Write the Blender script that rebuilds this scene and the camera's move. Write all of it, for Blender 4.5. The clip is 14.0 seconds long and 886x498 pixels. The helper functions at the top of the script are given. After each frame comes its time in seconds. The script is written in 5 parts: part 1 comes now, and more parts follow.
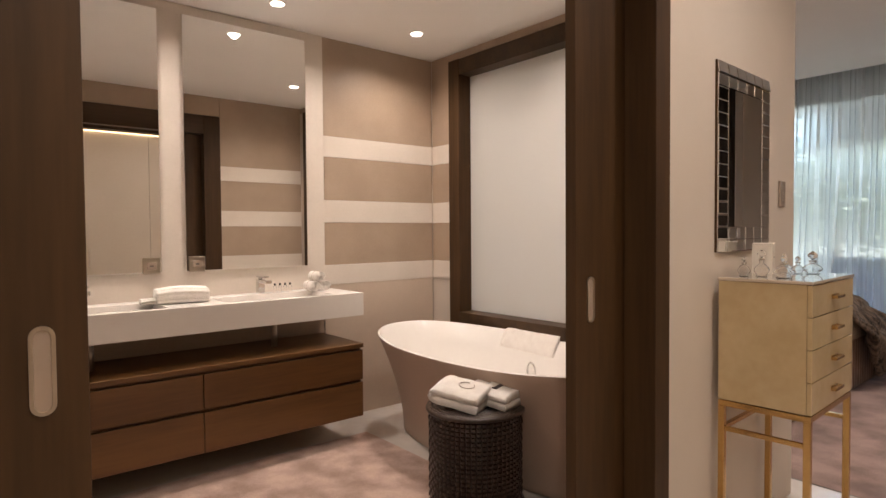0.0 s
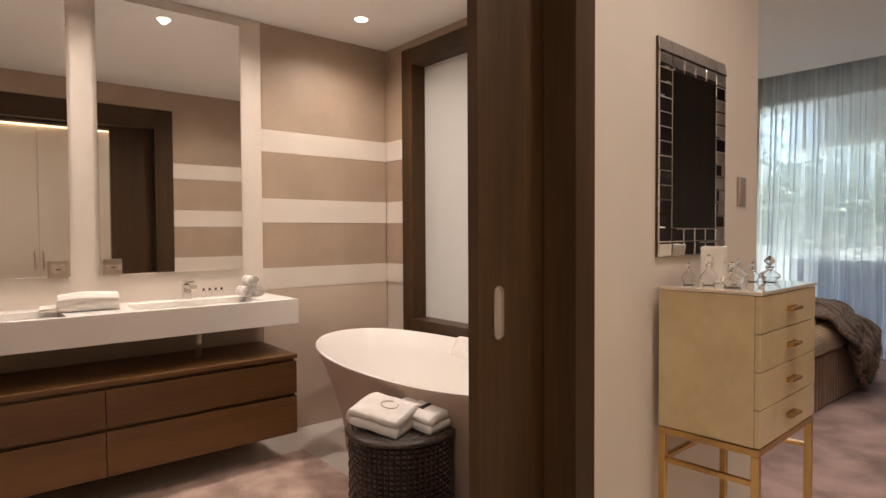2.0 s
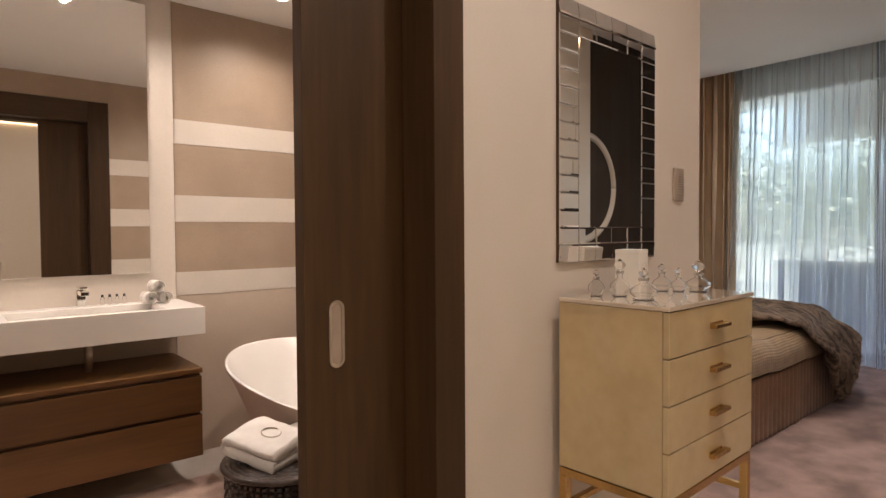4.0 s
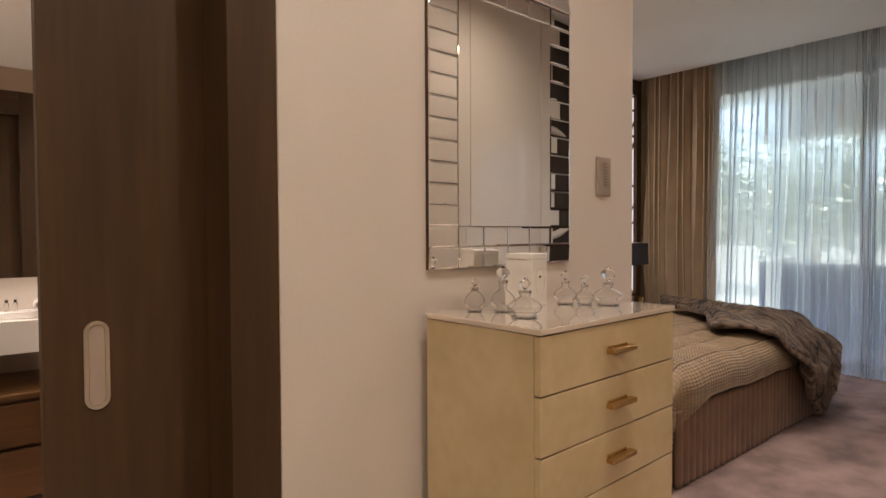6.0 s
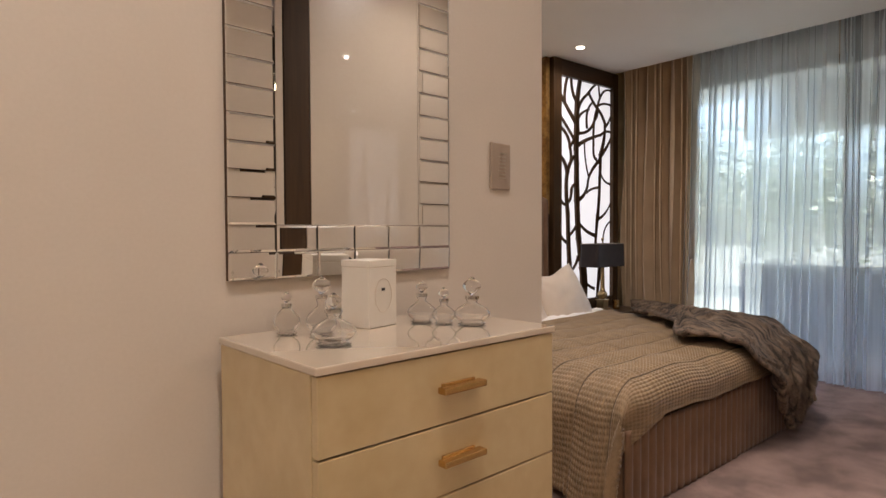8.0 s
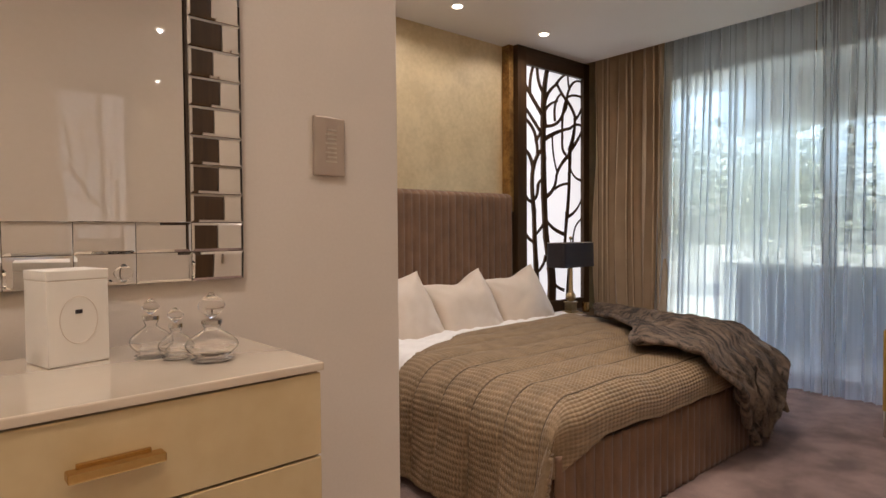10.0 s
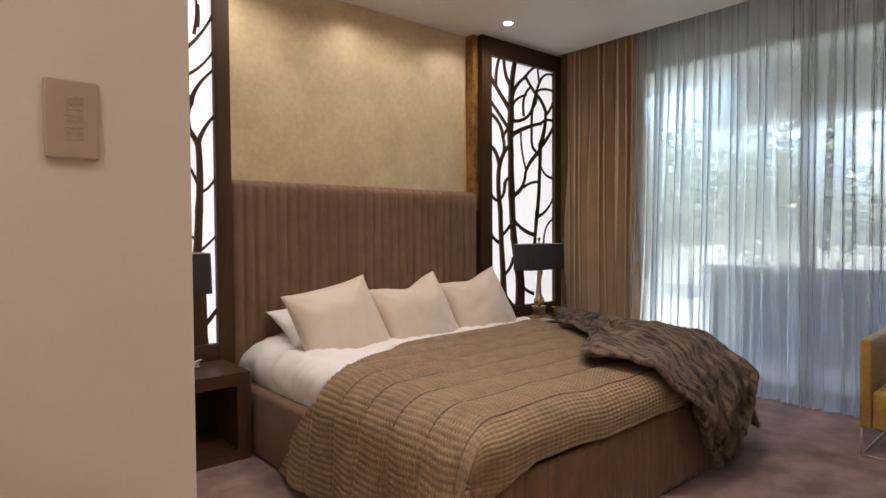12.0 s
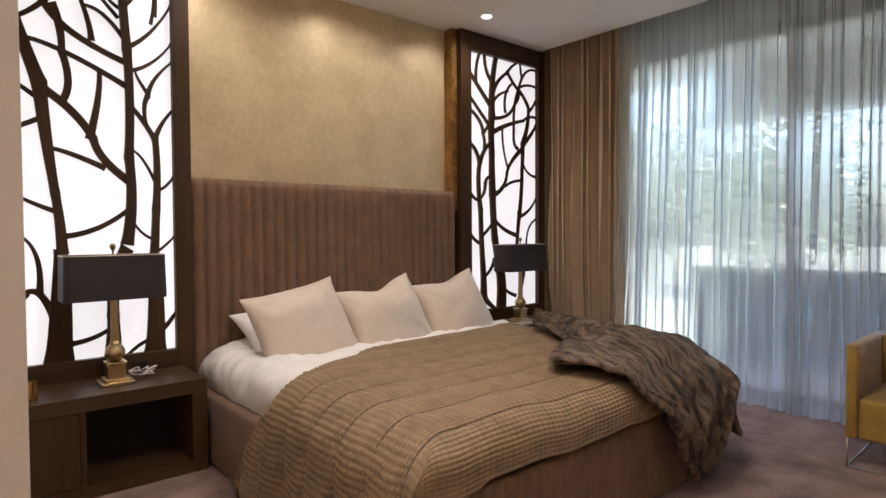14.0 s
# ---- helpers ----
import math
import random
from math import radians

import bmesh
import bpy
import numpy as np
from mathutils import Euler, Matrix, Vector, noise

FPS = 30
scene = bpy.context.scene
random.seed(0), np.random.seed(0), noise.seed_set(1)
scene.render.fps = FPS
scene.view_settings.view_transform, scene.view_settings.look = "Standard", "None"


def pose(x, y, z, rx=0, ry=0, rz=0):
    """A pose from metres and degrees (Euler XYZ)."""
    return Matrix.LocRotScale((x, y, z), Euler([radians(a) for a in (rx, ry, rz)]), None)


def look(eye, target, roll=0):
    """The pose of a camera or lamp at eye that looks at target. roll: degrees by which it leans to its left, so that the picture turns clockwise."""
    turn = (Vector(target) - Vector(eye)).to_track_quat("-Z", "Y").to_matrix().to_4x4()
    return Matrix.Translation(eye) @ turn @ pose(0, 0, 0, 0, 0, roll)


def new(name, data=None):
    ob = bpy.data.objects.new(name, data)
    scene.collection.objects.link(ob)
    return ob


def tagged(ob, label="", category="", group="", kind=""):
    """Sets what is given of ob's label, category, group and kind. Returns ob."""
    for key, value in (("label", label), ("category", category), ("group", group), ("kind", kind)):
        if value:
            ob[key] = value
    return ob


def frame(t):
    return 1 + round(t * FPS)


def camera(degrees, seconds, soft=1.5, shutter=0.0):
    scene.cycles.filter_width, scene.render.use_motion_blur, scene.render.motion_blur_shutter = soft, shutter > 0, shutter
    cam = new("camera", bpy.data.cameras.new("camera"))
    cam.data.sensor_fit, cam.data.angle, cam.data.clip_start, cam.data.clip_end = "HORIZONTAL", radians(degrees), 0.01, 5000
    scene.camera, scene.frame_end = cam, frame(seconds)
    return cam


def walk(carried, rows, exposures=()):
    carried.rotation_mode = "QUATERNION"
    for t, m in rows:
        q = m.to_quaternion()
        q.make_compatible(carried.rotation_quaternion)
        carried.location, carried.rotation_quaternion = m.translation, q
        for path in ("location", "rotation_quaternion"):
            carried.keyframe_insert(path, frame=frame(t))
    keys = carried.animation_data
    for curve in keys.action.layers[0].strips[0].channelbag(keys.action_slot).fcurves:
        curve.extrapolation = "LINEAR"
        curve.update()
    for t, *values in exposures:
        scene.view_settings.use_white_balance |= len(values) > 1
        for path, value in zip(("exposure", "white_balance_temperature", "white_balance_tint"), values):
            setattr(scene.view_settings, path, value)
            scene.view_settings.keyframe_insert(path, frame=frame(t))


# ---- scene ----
cam = camera(73.8, 14.0)
METRES, EYE, TILT, LEAN, TURN = 2.9, 1.236, 0.0, 0.0, -39.8
ROWS = [
    (0.0, 0.0, 0.0, 0.0, -0.01, -1.68, 0.44),
    (0.5, 0.0219, 0.0192, 0.0001, -0.02, -1.67, 0.42),
    (1.0, 0.0502, 0.0436, 0.0002, -0.03, -1.66, 0.38),
    (1.5, 0.0774, 0.0671, -0.0, -0.03, -1.63, 0.35),
    (2.0, 0.1089, 0.0954, -0.0004, -0.04, -1.59, 0.31),
    (2.5, 0.1391, 0.1213, -0.0002, -0.06, -1.61, 0.35),
    (3.0, 0.1745, 0.1519, -0.0008, -0.08, -1.61, 0.36),
    (3.5, 0.2057, 0.1783, -0.0006, -0.1, -1.63, 0.37),
    (4.0, 0.2388, 0.2066, -0.0005, -0.11, -1.62, 0.36),
    (6.5, 0.3816, 0.3342, -0.0017, -0.23, -1.58, 0.23),
    (7.0, 0.4091, 0.3574, -0.0014, -0.24, -1.58, 0.22),
    (7.5, 0.436, 0.3804, -0.0014, -0.24, -1.58, 0.23),
    (8.0, 0.4665, 0.4068, -0.0016, -0.29, -1.59, 0.25),
    (10.5, 0.6185, 0.5382, -0.0029, -0.52, -1.69, 0.41),
    (11.0, 0.6485, 0.5637, -0.0031, -0.54, -1.66, 0.38),
    (11.5, 0.6729, 0.5844, -0.0031, -0.59, -1.65, 0.36),
    (12.0, 0.6966, 0.6051, -0.0031, -0.68, -1.66, 0.34),
    (12.5, 0.7165, 0.6219, -0.0033, -0.71, -1.65, 0.33),
    (13.0, 0.735, 0.638, -0.0035, -0.76, -1.66, 0.3),
    (13.5, 0.7473, 0.649, -0.0038, -0.81, -1.64, 0.31),
    (14.0, 0.7549, 0.6557, -0.0039, -0.82, -1.63, 0.3),
]
walk(cam, [(t, pose(0, 0, EYE, TILT, LEAN, TURN) @ pose(METRES * x, METRES * y, METRES * z, 90 + pitch, roll, yaw)) for t, x, y, z, yaw, pitch, roll in ROWS])

# world: daylight outside the bedroom window
world = bpy.data.worlds.new("daylight")
scene.world = world
world.use_nodes = True
wn = world.node_tree.nodes
sky = wn.new("ShaderNodeTexSky")
sky.sky_type, sky.sun_disc = "NISHITA", False
sky.sun_elevation, sky.sun_rotation, sky.dust_density, sky.ozone_density = radians(55), radians(180), 3.5, 0.8
world.node_tree.links.new(sky.outputs[0], wn["Background"].inputs[0])
wn["Background"].inputs[1].default_value = 0.15

sun = new("sun", bpy.data.lights.new("sun", "SUN"))
sun.data.energy, sun.data.angle, sun.data.color = 4.5, radians(0.6), (1.0, 0.95, 0.88)
sun.matrix_basis = look((0, 0, 10), (0.3, 5.7, 1.9))

WARM = (1.0, 0.858, 0.772)
SOFT_WARM = (1.0, 0.905, 0.87)
DIM = 0.59                       # lamps run well below full power
scene.view_settings.exposure = 2.7


def spot_lamp(x, y, z, watts, colour=WARM, cone=160):
    """The light of one recessed downlight, just under its lens."""
    lamp = new("downlight_lamp", bpy.data.lights.new("downlight_lamp", "SPOT"))
    lamp.data.energy, lamp.data.color, lamp.data.shadow_soft_size = watts * DIM, colour, 0.02
    lamp.data.spot_size, lamp.data.spot_blend = radians(cone), 1.0
    lamp.location = (x, y, z - 0.009)
    return lamp



# ---- materials ----
def surface(name, a, b=None, scale=8.0, fine=90.0, rough=0.5, bump=0.1, metal=0.0, stretch=(1, 1, 1), coat=0.0, sheen=0.0, spread=0.12, distance=0.002):
    """A surface whose colour wanders between a and b at two scales, with a fine relief."""
    m = bpy.data.materials.new(name)
    m.use_nodes = True
    n, l = m.node_tree.nodes, m.node_tree.links
    p = n["Principled BSDF"]
    b = b or tuple(c * 0.88 for c in a)
    co = n.new("ShaderNodeTexCoord")
    mp = n.new("ShaderNodeMapping")
    mp.inputs["Scale"].default_value = stretch
    l.new(co.outputs["Object"], mp.inputs[0])
    big, small = n.new("ShaderNodeTexNoise"), n.new("ShaderNodeTexNoise")
    big.inputs["Scale"].default_value, big.inputs["Detail"].default_value = scale, 4
    small.inputs["Scale"].default_value, small.inputs["Detail"].default_value = fine, 3
    for t in (big, small):
        l.new(mp.outputs[0], t.inputs[0])
    mix = n.new("ShaderNodeMix")
    mix.data_type = "FLOAT"
    mix.inputs[0].default_value = 0.35
    l.new(big.outputs[0], mix.inputs[2])
    l.new(small.outputs[0], mix.inputs[3])
    ramp = n.new("ShaderNodeValToRGB")
    ramp.color_ramp.elements[0].position, ramp.color_ramp.elements[1].position = 0.5 - spread, 0.5 + spread
    ramp.color_ramp.elements[0].color, ramp.color_ramp.elements[1].color = (*b, 1), (*a, 1)
    l.new(mix.outputs[0], ramp.inputs[0])
    l.new(ramp.outputs[0], p.inputs["Base Color"])
    p.inputs["Roughness"].default_value, p.inputs["Metallic"].default_value = rough, metal
    p.inputs["Coat Weight"].default_value, p.inputs["Coat Roughness"].default_value = coat, 0.06
    if sheen:
        p.inputs["Sheen Weight"].default_value, p.inputs["Sheen Roughness"].default_value = sheen, 0.4
    if bump:
        bp = n.new("ShaderNodeBump")
        bp.inputs["Strength"].default_value, bp.inputs["Distance"].default_value = bump, distance
        l.new(small.outputs[0], bp.inputs["Height"])
        l.new(bp.outputs[0], p.inputs["Normal"])
    return m


def clear(name, colour=(1, 1, 1), rough=0.0, ior=1.45):
    m = bpy.data.materials.new(name)
    m.use_nodes = True
    p = m.node_tree.nodes["Principled BSDF"]
    p.inputs["Base Color"].default_value = (*colour, 1)
    p.inputs["Transmission Weight"].default_value, p.inputs["Roughness"].default_value, p.inputs["IOR"].default_value = 1.0, rough, ior
    return m


def glowing(name, colour, strength):
    m = bpy.data.materials.new(name)
    m.use_nodes = True
    p = m.node_tree.nodes["Principled BSDF"]
    p.inputs["Base Color"].default_value = (*colour, 1)
    p.inputs["Emission Color"].default_value, p.inputs["Emission Strength"].default_value = (*colour, 1), strength
    return m


def sheer_cloth(name, colour, pass_through, weave=1.0, spread=0.14, blur=0.0):
    """Thin cloth: part lets sight through, part scatters the light."""
    m = bpy.data.materials.new(name)
    m.use_nodes = True
    n, l = m.node_tree.nodes, m.node_tree.links
    out = n["Material Output"]
    n.remove(n["Principled BSDF"])
    tr, df, hole, a, b = [n.new(k) for k in ("ShaderNodeBsdfTranslucent", "ShaderNodeBsdfDiffuse", "ShaderNodeBsdfTransparent", "ShaderNodeMixShader", "ShaderNodeMixShader")]
    tr.inputs[0].default_value = df.inputs[0].default_value = (*colour, 1)
    a.inputs[0].default_value = 0.30
    l.new(tr.outputs[0], a.inputs[1])
    l.new(df.outputs[0], a.inputs[2])
    co, ns, mr = n.new("ShaderNodeTexCoord"), n.new("ShaderNodeTexNoise"), n.new("ShaderNodeMapRange")
    ns.inputs["Scale"].default_value, ns.inputs["Detail"].default_value = 6 * weave, 5
    mp = n.new("ShaderNodeMapping")
    mp.inputs["Scale"].default_value = (1, 6, 0.12)
    l.new(co.outputs["Object"], mp.inputs[0])
    l.new(mp.outputs[0], ns.inputs[0])
    mr.inputs["From Min"].default_value, mr.inputs["From Max"].default_value = 0.3, 0.7
    mr.inputs["To Min"].default_value, mr.inputs["To Max"].default_value = max(0, pass_through - spread), pass_through + spread
    l.new(ns.outputs[0], mr.inputs[0])
    l.new(mr.outputs[0], b.inputs[0])
    veil, c = n.new("ShaderNodeBsdfRefraction"), n.new("ShaderNodeMixShader")
    veil.inputs["Color"].default_value = (*colour, 1)
    veil.inputs["Roughness"].default_value, veil.inputs["IOR"].default_value = 0.58, 1.2
    c.inputs[0].default_value = blur
    l.new(a.outputs[0], c.inputs[1])
    l.new(veil.outputs[0], c.inputs[2])
    l.new(c.outputs[0], b.inputs[1])
    l.new(hole.outputs[0], b.inputs[2])
    l.new(b.outputs[0], out.inputs[0])
    return m


M = {}
M["wall"] = surface("wall_paint", (0.62, 0.54, 0.46), (0.59, 0.51, 0.43), 3, 160, 0.6, 0.05)
M["ceiling"] = surface("ceiling_paint", (0.86, 0.83, 0.79), (0.84, 0.81, 0.77), 2, 140, 0.7, 0.04)
M["stone_white"] = surface("white_stone", (0.70, 0.62, 0.54), (0.66, 0.585, 0.505), 5, 60, 0.35, 0.03)
M["tile_tan"] = surface("tan_tile", (0.415, 0.31, 0.225), (0.365, 0.27, 0.195), 4, 120, 0.45, 0.06)
M["dark_wood"] = surface("dark_stained_wood", (0.068, 0.033, 0.011), (0.042, 0.020, 0.006), 10, 70, 0.58, 0.12, stretch=(1, 1, 0.06))
M["dark_wood_flat"] = surface("dark_stained_wood_flat", (0.070, 0.038, 0.017), (0.042, 0.022, 0.010), 10, 70, 0.4, 0.12, stretch=(0.06, 1, 1))
for name in ("dark_wood", "dark_wood_flat"):
    M[name].node_tree.nodes["Principled BSDF"].inputs["Specular IOR Level"].default_value = 0.3
M["vanity_wood"] = surface("walnut", (0.158, 0.074, 0.023), (0.106, 0.047, 0.014), 9, 60, 0.4, 0.08, stretch=(0.08, 1, 1))
M["solid_white"] = surface("solid_surface_white", (0.80, 0.76, 0.71), (0.78, 0.74, 0.69), 2, 40, 0.25, 0.01)
M["bath_outer"] = surface("sand_beige_bath", (0.46, 0.345, 0.27), (0.435, 0.325, 0.252), 3, 90, 0.5, 0.02)
M["carpet"] = surface("carpet", (0.34, 0.225, 0.185), (0.155, 0.100, 0.082), 4.2, 260, 0.95, 0.6, spread=0.11, distance=0.006)
M["rug"] = surface("rug_pile", (0.56, 0.40, 0.33), (0.30, 0.20, 0.16), 6, 240, 0.95, 0.6, spread=0.11, distance=0.006)
M["beige_slab"] = surface("light_beige_stone", (0.60, 0.48, 0.38), (0.55, 0.44, 0.345), 4, 100, 0.4, 0.05)
M["panel_dark"] = surface("dark_panel", (0.042, 0.024, 0.012), (0.028, 0.016, 0.008), 8, 60, 0.8, 0.08, stretch=(1, 1, 0.06))
M["parapet"] = surface("dark_render", (0.15, 0.13, 0.12), (0.11, 0.095, 0.085), 3, 60, 0.9, 0.3)
M["paving"] = surface("grey_paving", (0.24, 0.22, 0.20), (0.18, 0.165, 0.15), 2, 40, 0.8, 0.1)
M["garden"] = surface("garden_ground", (0.17, 0.18, 0.155), (0.12, 0.13, 0.11), 1, 30, 0.9, 0.3)
M["pale_render"] = surface("pale_render", (0.74, 0.75, 0.76), (0.69, 0.70, 0.71), 2, 60, 0.9, 0.1)
M["marble"] = surface("pale_marble", (0.66, 0.60, 0.54), (0.60, 0.54, 0.48), 3, 20, 0.12, 0.0)
M["lacquer"] = surface("ivory_lacquer", (0.56, 0.425, 0.24), (0.50, 0.37, 0.195), 6, 30, 0.22, 0.02, coat=0.5)
M["wardrobe"] = surface("cream_lacquer", (0.61, 0.51, 0.40), (0.59, 0.49, 0.38), 2, 40, 0.35, 0.0, coat=1.0)
M["wardrobe"].node_tree.nodes["Principled BSDF"].inputs["Coat IOR"].default_value = 1.75
M["wardrobe"].node_tree.nodes["Principled BSDF"].inputs["Coat Roughness"].default_value = 0.012
M["brass"] = surface("satin_brass", (0.62, 0.40, 0.16), (0.55, 0.34, 0.13), 12, 120, 0.26, 0.02, metal=1.0)
M["lamp_brass"] = surface("antique_brass", (0.56, 0.42, 0.23), (0.48, 0.35, 0.18), 12, 120, 0.3, 0.02, metal=1.0)
M["chrome"] = surface("chrome", (0.75, 0.74, 0.72), (0.70, 0.69, 0.67), 10, 80, 0.08, 0.0, metal=1.0)
M["nickel"] = surface("satin_nickel", (0.62, 0.55, 0.46), (0.57, 0.50, 0.42), 10, 80, 0.28, 0.01, metal=1.0)
M["mirror"] = surface("mirror_silver", (0.88, 0.87, 0.85), (0.87, 0.86, 0.84), 1, 2, 0.0, 0.0, metal=1.0)
M["velvet"] = surface("brown_velvet", (0.205, 0.110, 0.058), (0.150, 0.079, 0.041), 7, 180, 0.75, 0.15, sheen=0.2)
M["quilt"] = surface("gold_beige_quilt", (0.28, 0.183, 0.094), (0.185, 0.119, 0.058), 14, 220, 0.62, 0.3, sheen=0.25)
M["linen"] = surface("white_bed_linen", (0.80, 0.76, 0.72), (0.77, 0.73, 0.69), 6, 200, 0.8, 0.1)
M["cushion"] = surface("champagne_satin", (0.66, 0.55, 0.44), (0.62, 0.51, 0.40), 10, 260, 0.5, 0.10, sheen=0.3)
M["fur"] = surface("brown_fur", (0.24, 0.165, 0.112), (0.028, 0.019, 0.012), 9, 110, 0.9, 0.9, stretch=(4.5, 1.0, 1.0), spread=0.085, sheen=0.05, distance=0.008)
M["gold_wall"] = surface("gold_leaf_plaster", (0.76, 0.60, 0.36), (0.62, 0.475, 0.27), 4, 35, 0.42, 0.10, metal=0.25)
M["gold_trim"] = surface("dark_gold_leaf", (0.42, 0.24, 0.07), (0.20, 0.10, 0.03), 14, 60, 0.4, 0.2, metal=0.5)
M["drape"] = surface("taupe_drape", (0.50, 0.365, 0.235), (0.43, 0.31, 0.195), 5, 300, 0.8, 0.15, sheen=0.2)
M["shade"] = surface("black_lamp_shade", (0.030, 0.020, 0.020), (0.022, 0.015, 0.015), 10, 260, 0.6, 0.1)
M["mustard"] = surface("mustard_velvet", (0.42, 0.26, 0.05), (0.24, 0.13, 0.02), 6, 60, 0.7, 0.2, sheen=0.4, spread=0.2)
M["wicker"] = surface("dark_brown_wicker", (0.050, 0.030, 0.020), (0.022, 0.013, 0.009), 30, 120, 0.32, 0.2, coat=0.2)
M["terry"] = surface("white_terry", (0.86, 0.81, 0.75), (0.80, 0.74, 0.68), 25, 320, 0.95, 0.8, distance=0.004)
M["plate"] = surface("taupe_switch_plate", (0.42, 0.33, 0.26), (0.40, 0.31, 0.24), 5, 60, 0.4, 0.0, metal=0.3)
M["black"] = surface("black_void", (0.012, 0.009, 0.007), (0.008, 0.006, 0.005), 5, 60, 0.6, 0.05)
M["white_plastic"] = surface("white_plastic", (0.75, 0.72, 0.68), None, 5, 60, 0.4, 0.0)
M["white_card"] = surface("white_card", (0.72, 0.66, 0.58), (0.70, 0.64, 0.56), 5, 60, 0.6, 0.02)
M["glass"] = clear("clear_glass", (1, 1, 1), 0.0, 1.32)
M["pane"] = clear("window_pane", (0.95, 0.98, 1.0), 0.0, 1.1)
M["lamp_glow"] = glowing("downlight_lens", (1.0, 0.88, 0.74), 1.6)
M["screen_glow"] = glowing("screen_diffuser", (0.95, 0.93, 0.97), 0.120)
M["led"] = glowing("led_strip", (1.0, 0.80, 0.55), 3)
M["sheer"] = sheer_cloth("sheer_voile", (0.93, 0.965, 1.0), 0.19, spread=0.13, blur=0.60)
M["frosted"] = sheer_cloth("frosted_glass", (0.85, 0.83, 0.79), 0.0, 0.2, 0.0)
M["lacquer_glass"] = surface("back_painted_glass", (0.60, 0.49, 0.375), (0.58, 0.47, 0.355), 4, 30, 0.05, 0.0, coat=1.0)
# stitch colour, darkened to carry the shade in the quilt's seams
M["seam_line"] = surface("seam_shade_brown", (0.13, 0.085, 0.043), (0.09, 0.058, 0.029), 20, 200, 0.8, 0.1)
M["leaf"] = surface("leaf_green", (0.12, 0.145, 0.09), (0.065, 0.09, 0.05), 3, 30, 0.5, 0.0)
M["bark"] = surface("bark", (0.12, 0.09, 0.06), (0.07, 0.05, 0.035), 6, 40, 0.9, 0.3)


# ---- mesh helpers ----
def bx(bm, x0, y0, z0, x1, y1, z1, bev=0.0, seg=2):
    """A box, with rounded edges if bev is given."""
    made = bmesh.ops.create_cube(bm, size=1.0)["verts"]
    for v in made:
        v.co = Vector(((x0 + x1) / 2 + v.co.x * (x1 - x0), (y0 + y1) / 2 + v.co.y * (y1 - y0), (z0 + z1) / 2 + v.co.z * (z1 - z0)))
    if bev:
        edges = list({e for v in made for e in v.link_edges})
        bmesh.ops.bevel(bm, geom=edges, offset=bev, segments=seg, profile=0.5, affect="EDGES")
    return bm


def box(*a, **k):
    return bx(bmesh.new(), *a, **k)


def lathe(profile, n=32, bm=None, at=(0, 0, 0)):
    """A turned body from (radius, height) pairs."""
    bm = bm or bmesh.new()
    rings = []
    for r, z in profile:
        rings.append([bm.verts.new((at[0] + max(r, 1e-4) * math.cos(2 * math.pi * i / n), at[1] + max(r, 1e-4) * math.sin(2 * math.pi * i / n), at[2] + z)) for i in range(n)])
    for p, q in zip(rings, rings[1:]):
        for i in range(n):
            bm.faces.new((p[i], p[(i + 1) % n], q[(i + 1) % n], q[i]))
    bm.faces.new(rings[0][::-1])
    bm.faces.new(rings[-1])
    return bm


def tube(points, r, n=8, bm=None):
    """A round bar along points."""
    bm = bm or bmesh.new()
    pts = [Vector(p) for p in points]
    rings = []
    for i, p in enumerate(pts):
        d = (pts[min(i + 1, len(pts) - 1)] - pts[max(i - 1, 0)]).normalized()
        u = d.orthogonal().normalized() if abs(d.z) > 0.9 else d.cross(Vector((0, 0, 1))).normalized()
        w = d.cross(u)
        rings.append([bm.verts.new(p + r * (math.cos(2 * math.pi * k / n) * u + math.sin(2 * math.pi * k / n) * w)) for k in range(n)])
    for a, b in zip(rings, rings[1:]):
        for k in range(n):
            bm.faces.new((a[k], a[(k + 1) % n], b[(k + 1) % n], b[k]))
    bm.faces.new(rings[0][::-1])
    bm.faces.new(rings[-1])
    return bm


def sheet(f, nu, nv, bm=None):
    """A grid of points f(u, v), u and v from 0 to 1."""
    bm = bm or bmesh.new()
    g = [[bm.verts.new(f(i / nu, j / nv)) for j in range(nv + 1)] for i in range(nu + 1)]
    for i in range(nu):
        for j in range(nv):
            bm.faces.new((g[i][j], g[i + 1][j], g[i + 1][j + 1], g[i][j + 1]))
    return bm


def part(name, bm, material, parent=None, label="", smooth=False, thick=0.0):
    """Links a bmesh as one mesh object, under parent if given."""
    bmesh.ops.recalc_face_normals(bm, faces=bm.faces[:])
    me = bpy.data.meshes.new(name)
    bm.to_mesh(me)
    bm.free()
    me.materials.append(M[material] if isinstance(material, str) else material)
    if smooth:
        me.polygons.foreach_set("use_smooth", [True] * len(me.polygons))
    ob = new(name, me)
    if parent:
        ob.parent = parent
    if label:
        ob["label"] = label
    if thick:
        mod = ob.modifiers.new("thickness", "SOLIDIFY")
        mod.thickness, mod.offset = thick, -1
    return ob


def thing(name, m, label, category, group="", kind=""):
    """The Empty at the base of a thing, at the pose m."""
    ob = new(name)
    ob.empty_display_size = 0.1
    ob.matrix_basis = m
    return tagged(ob, label, category, group, kind)


def fixed(name, bm, material, label, category, **k):
    """A piece of the setting."""
    return tagged(part(name, bm, material, **k), label, category, kind="structure")


